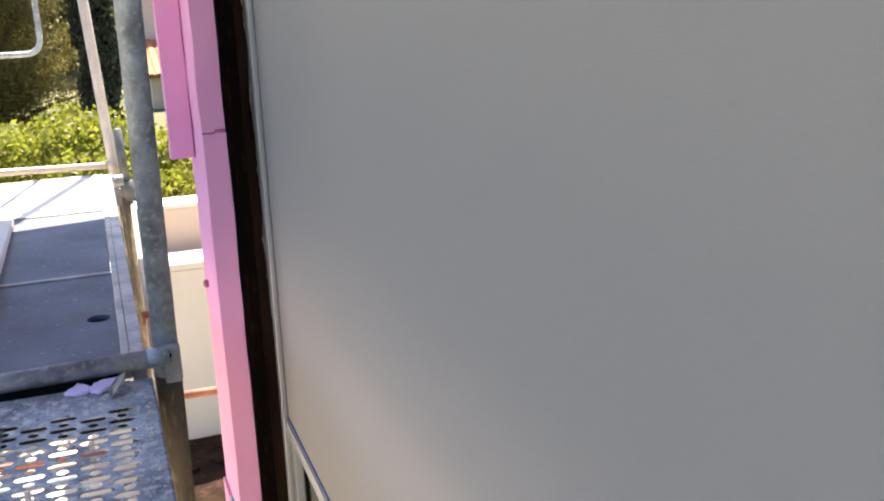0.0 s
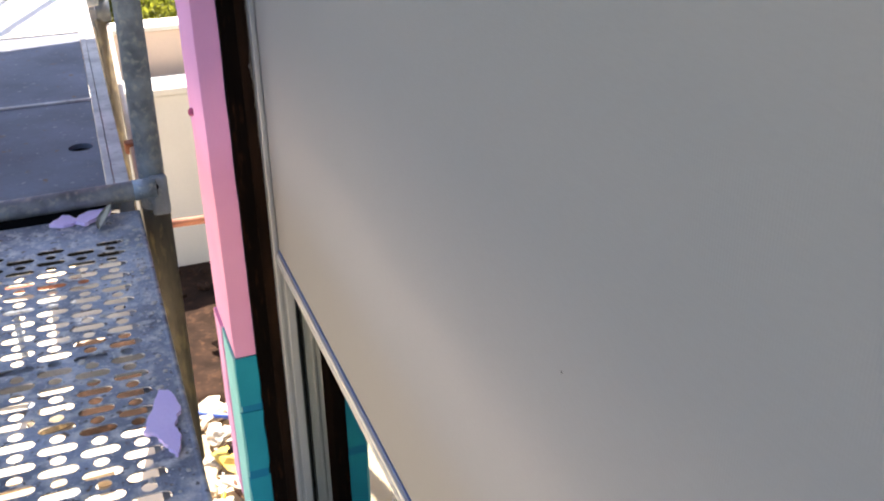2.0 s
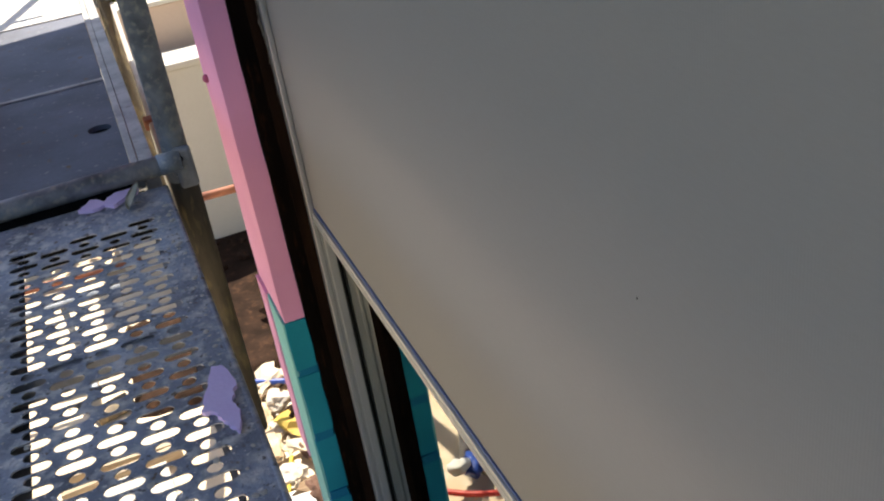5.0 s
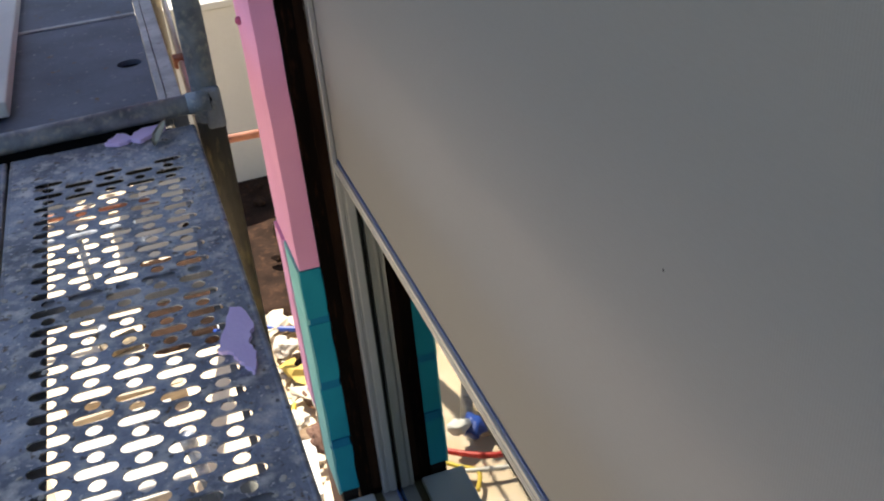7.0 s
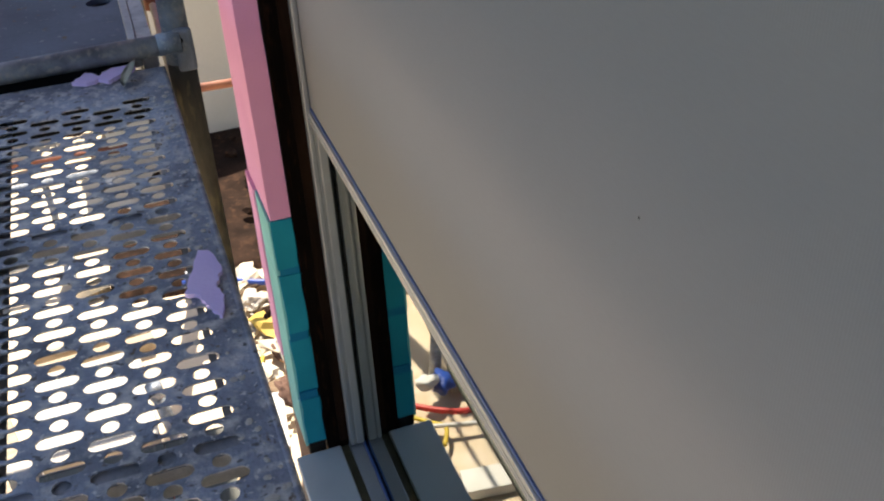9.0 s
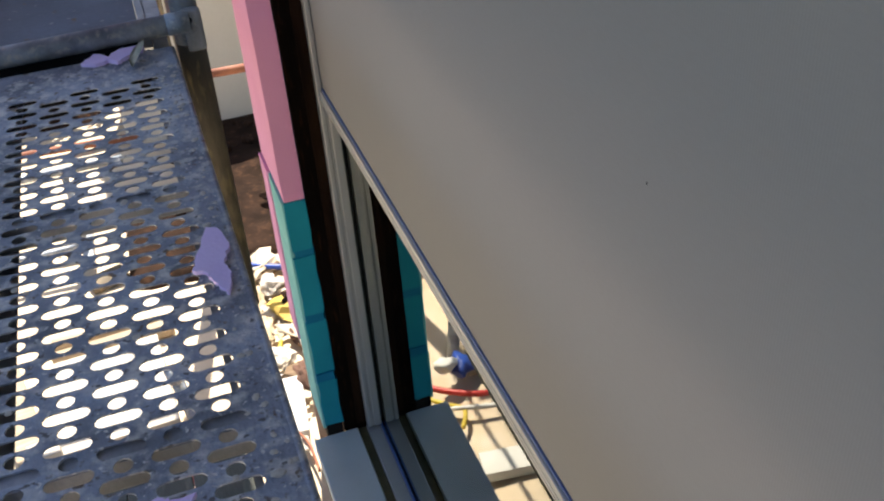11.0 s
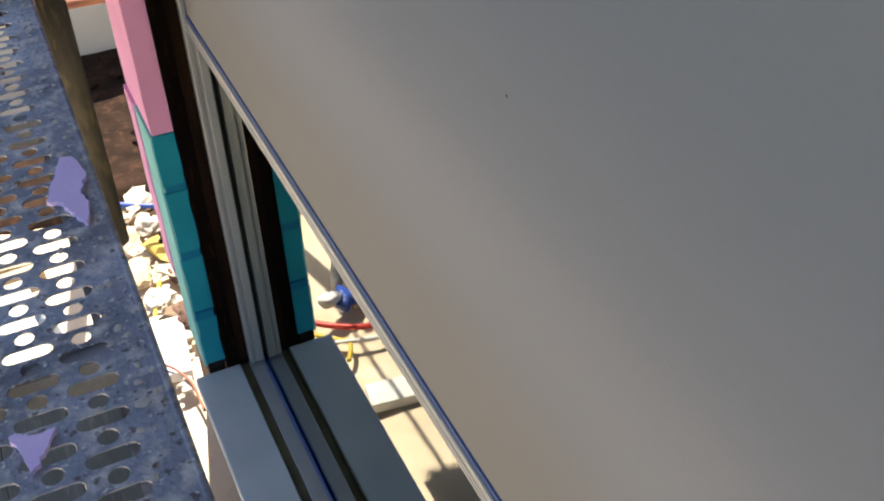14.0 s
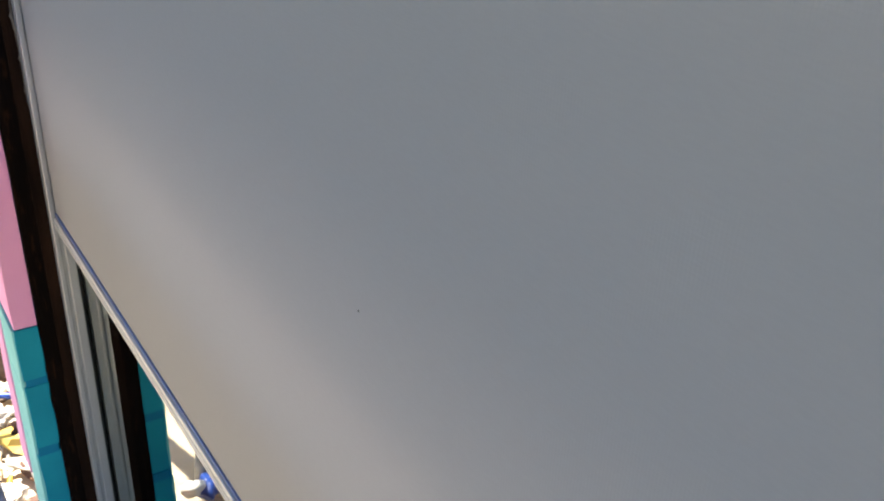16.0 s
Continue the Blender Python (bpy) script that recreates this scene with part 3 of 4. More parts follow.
far_deck = solid_deck(-0.50, 0.0, 0.15, 2.41, 0.0, "grey boarded scaffold deck in a steel frame, half sunlit", True)
loose = part("loose_board", box(-0.52, -0.331, 0.30, 1.62, 0.0075, 0.040, 0.004), PALE_GLARE)
tagged(loose, "thick pale board lying on the boarded deck", "board")
# unseen deck overhead, added and stepped in outline to block the sun
tagged(part("upper_deck", extrude_outline([(-0.69, -2.2), (0.13, -2.2), (0.13, 0.80), (0.243, 0.80), (0.243, 1.26), (0.40, 1.26), (0.40, 2.72), (-0.69, 2.505)], 0.05), PLY), "unseen deck above, outlined to shade the decks below", "scaffold deck", "scaffold decks").location.z = 1.98


def standard(x, y, lean, label, m, foot=GROUND + 0.03):
    """An upright tube with its collar, plate and spigot."""
    ob = thing("scaffold_standard", label, "scaffold tube", (x, y, 0), "scaffold uprights")
    part("upper_tube", tube([(lean * 2.0, 0, 2.0), (0, 0, 0.0)], 0.0255, 20), m, ob, smooth=True)
    part("lower_tube", tube([(0.0, 0, 0.0), (lean * foot, 0, foot)], 0.0270, 20), RUSTY, ob, "rust and mortar stained lower tube", smooth=True)
    ring = part("collar", tube([(0, 0, 0.035), (0, 0, -0.022)], 0.0277, 20), m, ob, smooth=True)
    part("lug", box(-0.009, 0.027, -0.036, -0.020, -0.034, 0.052, 0.007), GALV, ring, "pale zinc lug plate")
    part("pin_hole", tube([(0.003, -0.0372, 0.030), (0.003, -0.034, 0.030)], 0.0062, 12), GAPS, ring, "black disc for the shaded pin hole")
    if foot < -1:
        part("base_plate", box(-lean * 2.2 - 0.07, -lean * 2.2 + 0.07, -0.07, 0.07, GROUND - 0.01, GROUND + 0.03, 0.003), GALV, ob)
    return ob


standard(0.041, 0.155, 0.010, "weathered grey steel scaffold upright by the wall", TUBE, -0.66)
standard(-1.06, 0.16, 0.0, "weathered grey steel scaffold upright at the outer edge", TUBE)
standard(-1.06, 2.68, 0.0, "weathered grey steel scaffold upright at the outer far corner", TUBE)
standard(-1.06, -2.5, 0.0, "weathered grey steel scaffold upright at the outer edge", TUBE)
standard(0.052, -2.5, 0.0, "weathered grey steel scaffold upright by the wall", TUBE)


def bar(name, label, a, b, r, m, group="scaffold rails"):
    """A straight tube with a sleeve and, at each end, a black disc for the open mouth's shade."""
    ob = thing(name, label, "scaffold tube", a, group)
    d = Vector(b) - Vector(a)
    part("tube", tube([(0, 0, 0), d], r, 18), m, ob, smooth=True)
    for u in (0.006, 0.994):
        w = d.normalized() * r * 1.1
        sleeve = part("end_sleeve", tube([d * u - w, d * u + w], r * 1.06, 18), m, ob, smooth=True)
        e = d * u + w * (1.02 if u > 0.5 else -1.02)
        part("open_mouth", tube([e, e + w * (0.03 if u > 0.5 else -0.03)], r * 0.85, 18), GAPS, sleeve)
    return ob


bar("scaffold_transom", "grey steel transom tube with peeling zinc", (0.03, 0.125, 0.027), (-1.05, 0.125, 0.012), 0.0195, TUBE)
bar("scaffold_transom", "sunlit steel transom tube under the deck's far end", (0.03, 2.45, -0.035), (-1.05, 2.45, -0.035), 0.0225, TUBE)

# the lift below, seen through the holes and in the glass
low = thing("scaffold_deck", "dusty grey-green boarded deck of the lift below", "scaffold deck", (0, 0, -1.5), "scaffold decks")
for k in range(3):
    x0 = -0.608 + k * 0.193
    part("deck_board", box(x0, x0 + 0.190, -2.46, 0.75, -0.022, 0.002 * (k % 2), 0.003), LOWER, low)
part("end_strap", box(-0.608, -0.032, 0.751, 0.754, -0.022, 0.003), GALV, low)
bar("scaffold_transom", "grey steel transom tube under the lower deck", (-0.10, 0.16, -1.545), (-1.05, 0.16, -1.545), 0.0225, TUBE)
bar("scaffold_transom", "grey steel transom tube under the lower deck", (0.045, -2.44, -1.545), (-1.05, -2.44, -1.545), 0.0225, TUBE)

# the far end of the scaffold
post = thing("scaffold_post", "short rusty scaffold post with a grey spigot", "scaffold tube", (0.052, 2.69, 0))
part("spigot", tube([(0.000, 0, 0.15), (0.012, 0, -0.10)], 0.019, 16), TUBE_DARK, post, smooth=True)
part("collar", tube([(0.012, 0, -0.085), (0.014, 0, -0.17)], 0.03, 16), TUBE_DARK, post, smooth=True)
part("lower_tube", tube([(0.000, 0, -0.165), (-0.026, 0, GROUND + 0.02)], 0.029, 16), RUSTY, post, "yellow-brown rusty lower tube", smooth=True)
part("base_plate", box(-0.08, 0.06, -0.07, 0.07, GROUND - 0.02, GROUND + 0.02, 0.003), GALV, post)
pole = thing("scaffold_standard", "pale sunlit scaffold upright at the far end of the deck", "scaffold tube", (0.017, 2.745, 0), "scaffold uprights")
part("upper_tube", tube([(-0.10, 0, 1.97), (0, 0, 0.0), (0, 0, -0.3)], 0.022, 18), BARE, pole, smooth=True)
part("wedge_plate", box(-0.03, 0.03, -0.03, 0.012, -0.20, -0.12, 0.004), GALV, pole)
part("lower_tube", tube([(0, 0, -0.3), (0, 0, GROUND + 0.02)], 0.022, 18), RUSTY, pole, smooth=True)
bar("guard_rail", "pale horizontal tube across the deck's far end", (0.02, 2.725, -0.014), (-1.05, 2.725, 0.012), 0.0155, BARE)
bar("ledger_tube", "thin pale sunlit ledger tube beside the deck", (0.020, 0.16, -0.098), (0.078, 2.69, -0.19), 0.009, BARE)
clip = thing("coupler", "rusty orange coupler on the ledger tube", "scaffold coupler", (0.029, 0.83, -0.122))
body = part("coupler_body", box(-0.014, 0.018, -0.022, 0.022, -0.014, 0.016, 0.006), RUST_RED, clip)
part("coupler_bolt", tube([(0.016, 0, 0.004), (0.036, 0, 0.004)], 0.007, 8), RUST_RED, body)
tie = thing("tie_bar", "rust-red tube braced off the far scaffold post", "scaffold tube", (0.05, 2.69, -1.153))
part("tie_tube", tube([(0.02, 0, 0), (0.46, 0, -0.01)], 0.021, 16), RUST_RED, tie, smooth=True)
part("tie_coupler", box(0.0, 0.05, -0.036, 0.036, -0.035, 0.035, 0.008), RUST_RED, tie)
# fills the gap between the decks; the gap's shade is in its colour
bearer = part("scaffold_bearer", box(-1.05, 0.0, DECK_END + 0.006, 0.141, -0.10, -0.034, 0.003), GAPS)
tagged(bearer, "near-black bearer filling the shaded gap under the joint of two decks", "scaffold bearer")
bar("ledger_tube", "grey ledger tube along the outer edge under the decks", (-1.06, -2.5, -0.10), (-1.06, 2.68, -0.10), 0.022, TUBE)


def rounded_frame(name, label, category, corners, radius, r, m, at, closed=False):
    """A bent tube with rounded corners through the given points."""
    pts, n = [], len(corners)
    cs = [Vector(c) for c in corners]
    for i, c in enumerate(cs):
        if not closed and i in (0, n - 1):
            pts.append(c)
            continue
        a, b = cs[i - 1] - c, cs[(i + 1) % n] - c
        p, q = c + a.normalized() * radius, c + b.normalized() * radius
        for k in range(7):
            u = k / 6
            pts.append(p * (1 - u) ** 2 + c * 2 * u * (1 - u) + q * u ** 2)
    ob = thing(name, label, category, at)
    part("frame_tube", tube(pts, r, 14), m, ob, smooth=True)
    return ob


gate = rounded_frame("safety_barrier", "bent grey tube barrier over the deck's far end", "barrier",
                     [(-0.62, 0, 1.2), (-0.62, 0, 0.0), (0.0, 0, 0.0), (0.0, 0, 1.2), (0.06, 0, 1.2)], 0.07, 0.0125, TUBE, (-0.21, 2.745, 0.49))
part("frame_bar", tube([(-0.62, 0, 0.45), (0.0, 0, 0.45)], 0.010, 12), TUBE, gate, smooth=True)
part("clamp", box(0.04, 0.26, -0.012, 0.012, 1.17, 1.2, 0.003), GALV, gate)

barrier = rounded_frame("site_barrier", "low bent grey tube barrier standing on the bare ground", "barrier",
                        [(0, 0, 0.50), (0, 0, 0.04), (-1.5, 0, 0.04), (-1.5, 0, 0.50)], 0.10, 0.018, TUBE, (-0.60, 3.12, GROUND), False)
part("top_tube", tube([(0.30, 0, 0.50), (-1.6, 0, 0.50)], 0.021, 14), TUBE, barrier, smooth=True)
for x in (0.0, -1.5):
    part("foot", box(x - 0.03, x + 0.03, -0.2, 0.2, 0.0, 0.03, 0.008), TUBE, barrier)
bar("lying_tube", "rust-red scaffold tube lying on the ground by the shrubs", (-0.2, 4.35, GROUND + 0.025), (-1.9, 4.5, GROUND + 0.025), 0.024, RUST_RED)


# ---------------------------------------------------------------- small loose things on the decks
def scrap(outline, at, thick, seed, label, lift=0.0, m=LILAC):
    cx = sum(p[0] for p in outline) / len(outline)
    cy = sum(p[1] for p in outline) / len(outline)
    pts = []
    rnd = random.Random(seed)
    n = len(outline)
    for i, p in enumerate(outline):
        q = outline[(i + 1) % n]
        for k in range(4):
            u = k / 4
            j = 0.0022 if k else 0.0
            pts.append((p[0] * (1 - u) + q[0] * u - cx + rnd.uniform(-j, j), p[1] * (1 - u) + q[1] * u - cy + rnd.uniform(-j, j)))
    ob = part("foam_scrap", extrude_outline(pts, thick), m)
    ob.matrix_basis = pose(cx + at[0], cy + at[1], at[2] + 0.0008, lift, 0, 0)
    return tagged(ob, label, "foam scrap", "foam scraps")


scrap([(-0.027, -0.579), (-0.013, -0.587), (-0.004, -0.629), (-0.016, -0.664), (-0.011, -0.692), (-0.020, -0.732), (-0.027, -0.720), (-0.035, -0.701), (-0.041, -0.680), (-0.056, -0.670), (-0.045, -0.634)],
      (0, 0, 0), 0.006, 1, "torn lilac foam scrap lying on the perforated deck")
scrap([(-0.138, -1.019), (-0.128, -1.021), (-0.122, -1.027), (-0.098, -1.027), (-0.106, -1.041), (-0.112, -1.054), (-0.125, -1.071), (-0.129, -1.048)],
      (0, 0, 0), 0.005, 2, "small three-cornered lilac foam scrap on the deck")
scrap([(-0.160, 0.064), (-0.148, 0.080), (-0.136, 0.100), (-0.124, 0.094), (-0.107, 0.060), (-0.135, 0.050)], (0, 0, 0), 0.007, 3, "lilac foam crumb caught against the transom")
scrap([(-0.112, 0.058), (-0.106, 0.085), (-0.083, 0.100), (-0.046, 0.098), (-0.050, 0.080), (-0.076, 0.060), (-0.097, 0.043)], (0, 0, 0), 0.008, 4, "long lilac foam crumb caught against the transom")
bm = bmesh.new()
rows = [[bm.verts.new((w * s, 0.086 * u, 0.004 * math.sin(u * 2.6) + 0.003 * abs(s))) for s in (-1, 0, 1)]
        for u, w in ((0, 0.001), (0.2, 0.010), (0.45, 0.014), (0.7, 0.011), (0.9, 0.005), (1.0, 0.001))]
for a, b in zip(rows, rows[1:]):
    for k in range(2):
        bm.faces.new((a[k], a[k + 1], b[k + 1], b[k]))
bmesh.ops.solidify(bm, geom=bm.faces[:], thickness=0.0006)
leaf = part("dry_leaf", bm, LEAFMAT, smooth=True)
leaf.matrix_basis = pose(-0.073, 0.006, 0.006, 10, -22, -25)
tagged(leaf, "curled grey-green dry leaf at the deck's end", "leaf")

anchor = thing("wall_anchor", "red-pink plastic anchor head in the pink board", "wall anchor", (0.182, 0.642, 0.012))
head = part("anchor_head", lumpy(0.011, 3, (0.8, 1, 1), 0.2), SCORCH, anchor, smooth=True)
part("anchor_pin", tube([(0.0, 0, 0), (0.025, 0.006, 0)], 0.004, 8), SCORCH, head)

# mortar droppings on the near deck
rnd = random.Random(5)
bm = bmesh.new()
for k in range(150):
    x, y = rnd.uniform(-0.32, -0.004), rnd.uniform(-1.75, -0.005)
    if x < -0.034 and x > -0.288 and rnd.random() < 0.75:
        x = rnd.choice((rnd.uniform(-0.033, -0.004), rnd.uniform(-0.32, -0.292)))
    r = rnd.uniform(0.0015, 0.006)
    m4 = Matrix.Translation((x, y, 0.0005)) @ Matrix.Rotation(rnd.uniform(0, 6), 4, "Z") @ Matrix.Diagonal((r * rnd.uniform(0.7, 1.6), r, r * 0.3, 1))
    bmesh.ops.create_icosphere(bm, subdivisions=1, radius=1.0, matrix=m4)
tagged(part("mortar_droppings", bm, CONCRETE), "dried grey mortar droppings on the deck", "mortar", kind="stuff")

# ---------------------------------------------------------------- ground by the wall
def slab(name, label, category, x0, x1, y0, y1, h, m, turn=0.0, group="", base=GROUND - 0.02):
    ob = part(name, box(-(x1 - x0) / 2, (x1 - x0) / 2, -(y1 - y0) / 2, (y1 - y0) / 2, 0, h + 0.02, 0.004), m)
    ob.matrix_basis = pose((x0 + x1) / 2, (y0 + y1) / 2, base, 0, 0, turn)
    return tagged(ob, label, category, group)


slab("concrete_slab", "pale concrete slab lying on the ground", "slab", -0.78, -0.30, 1.50, 2.12, 0.07, CONCRETE, 3)
slab("timber_batten", "long grey timber batten along the slab", "batten", -0.80, -0.24, 2.19, 2.24, 0.05, TIMBER, 4, "battens")
slab("timber_batten", "grey timber batten beside the slab", "batten", -0.80, -0.25, 2.29, 2.33, 0.04, TIMBER, -3, "battens")
slab("timber_batten", "grey timber batten lying by the stacked blocks", "batten", -0.78, -0.24, 1.38, 1.43, 0.06, TIMBER, -4, "battens")
slab("timber_plank", "pale plank on edge of the sunlit strip", "plank", -0.31, -0.09, 0.745, 0.865, 0.03, WHITE_BAG, 8, "planks")
slab("timber_plank", "long pale plank lying across the dirt", "plank", -1.05, -0.92, 1.2, 2.9, 0.04, TIMBER, 12, "planks")
for k, (x, y, h) in enumerate(((-0.70, 1.34, 0.10), (-0.80, 1.42, 0.19), (-0.86, 1.30, 0.12))):
    slab("concrete_block", "rough grey concrete block", "block", x - 0.06, x + 0.06, y - 0.05, y + 0.05, h, CONCRETE, 9 * k, "concrete blocks")
slab("dark_board", "small dark board lying on the dirt", "board", -0.62, -0.42, 2.74, 2.86, 0.02, RUSTY, 20)
slab("white_board", "white board offcut lying at the wall foot", "board", 0.10, 0.235, 1.28, 1.66, 0.03, WHITE_BAG, -7)
pipe = thing("plastic_pipe", "dark grey pipe stub standing in the rubble", "pipe", (-0.215, 1.50, GROUND - 0.01), turn=20)
bm = tube([(0, 0, 0), (-0.03, 0.04, 0.30)], 0.028, 16)
stub = part("pipe_body", bm, TUBE, pipe, smooth=True)
part("pipe_socket", tube([(-0.027, 0.036, 0.27), (-0.032, 0.043, 0.33)], 0.034, 16), TUBE, stub, smooth=True)
bucket = thing("blue_bucket", "crumpled blue plastic sack with a pale top", "sack", (-0.20, 1.375, GROUND + 0.05))
part("sack_body", lumpy(0.056, 7, (0.9, 1.1, 0.9), 0.6, 3), BLUE, bucket, smooth=True)
part("sack_top", lumpy(0.042, 9, (1, 1, 0.7), 0.6, 3), WHITE_BAG, bucket, "white inner bag", smooth=True).location = (0.06, -0.02, 0.04)


def hose(name, label, pts, r, m):
    cs = [Vector(p) for p in pts]
    out = []
    for i in range(len(cs) - 1):
        p0, p1, p2, p3 = cs[max(i - 1, 0)], cs[i], cs[i + 1], cs[min(i + 2, len(cs) - 1)]
        for k in range(8):
            u = k / 8
            out.append(0.5 * ((2 * p1) + (p2 - p0) * u + (2 * p0 - 5 * p1 + 4 * p2 - p3) * u * u + (3 * p1 - p0 - 3 * p2 + p3) * u ** 3))
    out.append(cs[-1])
    return tagged(part(name, tube(out, r, 10), m, smooth=True), label, "hose", "site hoses")


hose("red_hose", "red rubber hose curling over the ground", [(-0.02, 1.36, GROUND + 0.01), (-0.09, 1.29, GROUND + 0.015), (-0.18, 1.225, GROUND + 0.02), (-0.27, 1.20, GROUND + 0.015), (-0.33, 1.24, GROUND + 0.01)], 0.014, RED)
hose("yellow_hose", "yellow marked cord lying by the wall", [(0.22, 1.9, GROUND + 0.02), (0.18, 1.78, GROUND + 0.02), (0.05, 1.36, GROUND + 0.02), (-0.06, 1.22, GROUND + 0.015), (-0.14, 1.15, GROUND + 0.01), (-0.10, 1.05, GROUND + 0.01)], 0.010, YELLOW)
hose("blue_hose", "blue pipe lying across the rubble", [(-0.05, 2.62, GROUND + 0.04), (0.15, 2.55, GROUND + 0.05), (0.34, 2.46, GROUND + 0.04), (0.6, 2.40, GROUND + 0.03)], 0.016, BLUE)
hose("pale_cable", "pale cable trailing on the ground", [(-0.07, 1.18, GROUND + 0.01), (-0.20, 1.13, GROUND + 0.02), (-0.36, 1.10, GROUND + 0.01)], 0.010, WHITE_BAG)

bm = bmesh.new()
rnd = random.Random(11)
for k in range(380):
    x, y = 0.09 + 0.53 * rnd.random() ** 0.7, rnd.uniform(1.15, 2.55)
    if x > 0.22 and y < 1.3:
        continue
    r = (rnd.uniform(0.004, 0.017) if k % 7 else rnd.uniform(0.03, 0.08)) * (1.2 if y > 1.6 else 0.7)
    b2 = lumpy(r, k, (rnd.uniform(0.6, 1.7), rnd.uniform(0.5, 1.2), rnd.uniform(0.2, 0.6)), 1.2, 2 if r > 0.03 else 1)
    me = bpy.data.meshes.new("stone")
    bmesh.ops.transform(b2, matrix=Matrix.Translation((x, y, GROUND + r * 0.3)) @ Matrix.Rotation(rnd.uniform(0, 6), 4, "Z"), verts=b2.verts[:])
    b2.to_mesh(me)
    b2.free()
    bm.from_mesh(me)
    bpy.data.meshes.remove(me)
rn, rl = RUBBLE.node_tree.nodes, RUBBLE.node_tree.links
geo, tones, blend = rn.new("ShaderNodeNewGeometry"), rn.new("ShaderNodeValToRGB"), rn.new("ShaderNodeMix")
tones.color_ramp.interpolation = "CONSTANT"
for k, (at, c) in enumerate(((0.0, (0.68, 0.60, 0.46)), (0.42, (0.16, 0.10, 0.055)), (0.56, (0.62, 0.53, 0.38)), (0.78, (0.60, 0.42, 0.06)), (0.84, (0.42, 0.22, 0.13)), (0.94, (0.46, 0.43, 0.39)))):
    e = tones.color_ramp.elements[k] if k < 2 else tones.color_ramp.elements.new(at)
    e.position, e.color = at, (*c, 1)
blend.data_type = "RGBA"
blend.inputs[0].default_value = 0.75
base_in = rn["Principled BSDF"].inputs["Base Color"]
rl.new(geo.outputs["Random Per Island"], tones.inputs[0])
rl.new(base_in.links[0].from_socket, blend.inputs[6])
rl.new(tones.outputs[0], blend.inputs[7])
rl.new(blend.outputs[2], base_in)
tagged(part("rubble", bm, RUBBLE), "heap of pale broken stones and brown crumbs by the wall foot", "rubble", kind="stuff")
bm = bmesh.new()
bmesh.ops.create_grid(bm, x_segments=50, y_segments=50, size=1.0, matrix=Matrix.Diagonal((1.4, 0.86, 1, 1)))
for v in bm.verts:
    d = max(abs(v.co.x) / 1.4, abs(v.co.y) / 0.86)
    v.co.z = 0.03 * (1 - d) * 3 * (0.4 + noise.noise(v.co * 4)) if d < 0.97 else -0.06
    v.co.x += 0.05 * noise.noise(v.co * 2.3)
    v.co.y += 0.08 * noise.noise(v.co * 3.1 + Vector((4, 0, 0)))
    if v.co.x < -0.93 + 0.04 * noise.noise(v.co * 6) and v.co.y > 0.06:
        v.co.z = -0.06
earth = part("earth_bank", bm, EARTH, smooth=True)
earth.location = (0.98, 3.52, GROUND + 0.012)
tagged(earth, "brown dug earth before the pale wall, colour darkened for shade", "earth", kind="stuff")

# a planted bed beyond the bare ground
bm = bmesh.new()
bmesh.ops.create_grid(bm, x_segments=70, y_segments=40, size=1.0, matrix=Matrix.Diagonal((2.1, 1.2, 1, 1)))
for v in bm.verts:
    edge = max(abs(v.co.x) / 2.1, abs(v.co.y) / 1.2)
    v.co.z = 0.04 + 0.05 * noise.noise(v.co * 2.7) + 0.02 * noise.noise(v.co * 9) if edge < 0.97 else -0.08
    v.co.y += 0.10 * noise.noise(v.co * 1.9 + Vector((7, 0, 0)))
bed = part("planting_bed", bm, EARTH, smooth=True)
bed.location = (-2.46, 5.98, GROUND)
tagged(bed, "dark planted soil beyond the bare ground", "soil", kind="stuff")

# ---------------------------------------------------------------- garden wall, neighbours and trees
gw = thing("garden_wall", "pale plastered garden wall with a second beige wall behind", "garden wall", kind="structure")
part("lower_wall", box(-0.30, 9.0, 4.35, 4.62, GROUND - 0.2, -1.005, 0.01), PLASTER, gw)
part("coping", box(-0.32, 9.0, 4.33, 4.66, -1.003, -0.960, 0.008), PLASTER, gw)
part("upper_wall", box(-0.28, 9.0, 4.80, 5.0, GROUND - 0.2, -0.700, 0.01), STUCCO, gw, "beige rendered upper wall")
part("terrace_floor", box(-0.28, 9.0, 4.64, 4.79, GROUND - 0.2, -1.025), CONCRETE, gw)
part("upper_coping", box(-0.30, 9.0, 4.78, 5.03, -0.698, -0.670, 0.006), PLASTER, gw)


def leaf_material(base, glow, vary):
    n, l = base.node_tree.nodes, base.node_tree.links
    b = n["Principled BSDF"]
    tr, mx = n.new("ShaderNodeBsdfTranslucent"), n.new("ShaderNodeMixShader")
    mx.inputs[0].default_value = glow
    src = b.inputs["Base Color"].links[0].from_socket
    geo, hsv, r = n.new("ShaderNodeNewGeometry"), n.new("ShaderNodeHueSaturation"), n.new("ShaderNodeMapRange")
    r.inputs["To Min"].default_value, r.inputs["To Max"].default_value = 1 - vary, 1 + vary
    l.new(geo.outputs["Random Per Island"], r.inputs["Value"])
    l.new(r.outputs[0], hsv.inputs["Value"])
    l.new(src, hsv.inputs["Color"])
    l.new(hsv.outputs[0], b.inputs["Base Color"])
    l.new(hsv.outputs[0], tr.inputs["Color"])
    l.new(b.outputs[0], mx.inputs[1])
    l.new(tr.outputs[0], mx.inputs[2])
    l.new(mx.outputs[0], n["Material Output"].inputs["Surface"])


for m, g, d in ((PINE, 0.4, 0.2), (BUSH, 0.5, 0.3), (CYPRESS, 0.1, 0.3)):
    leaf_material(m, g, d)


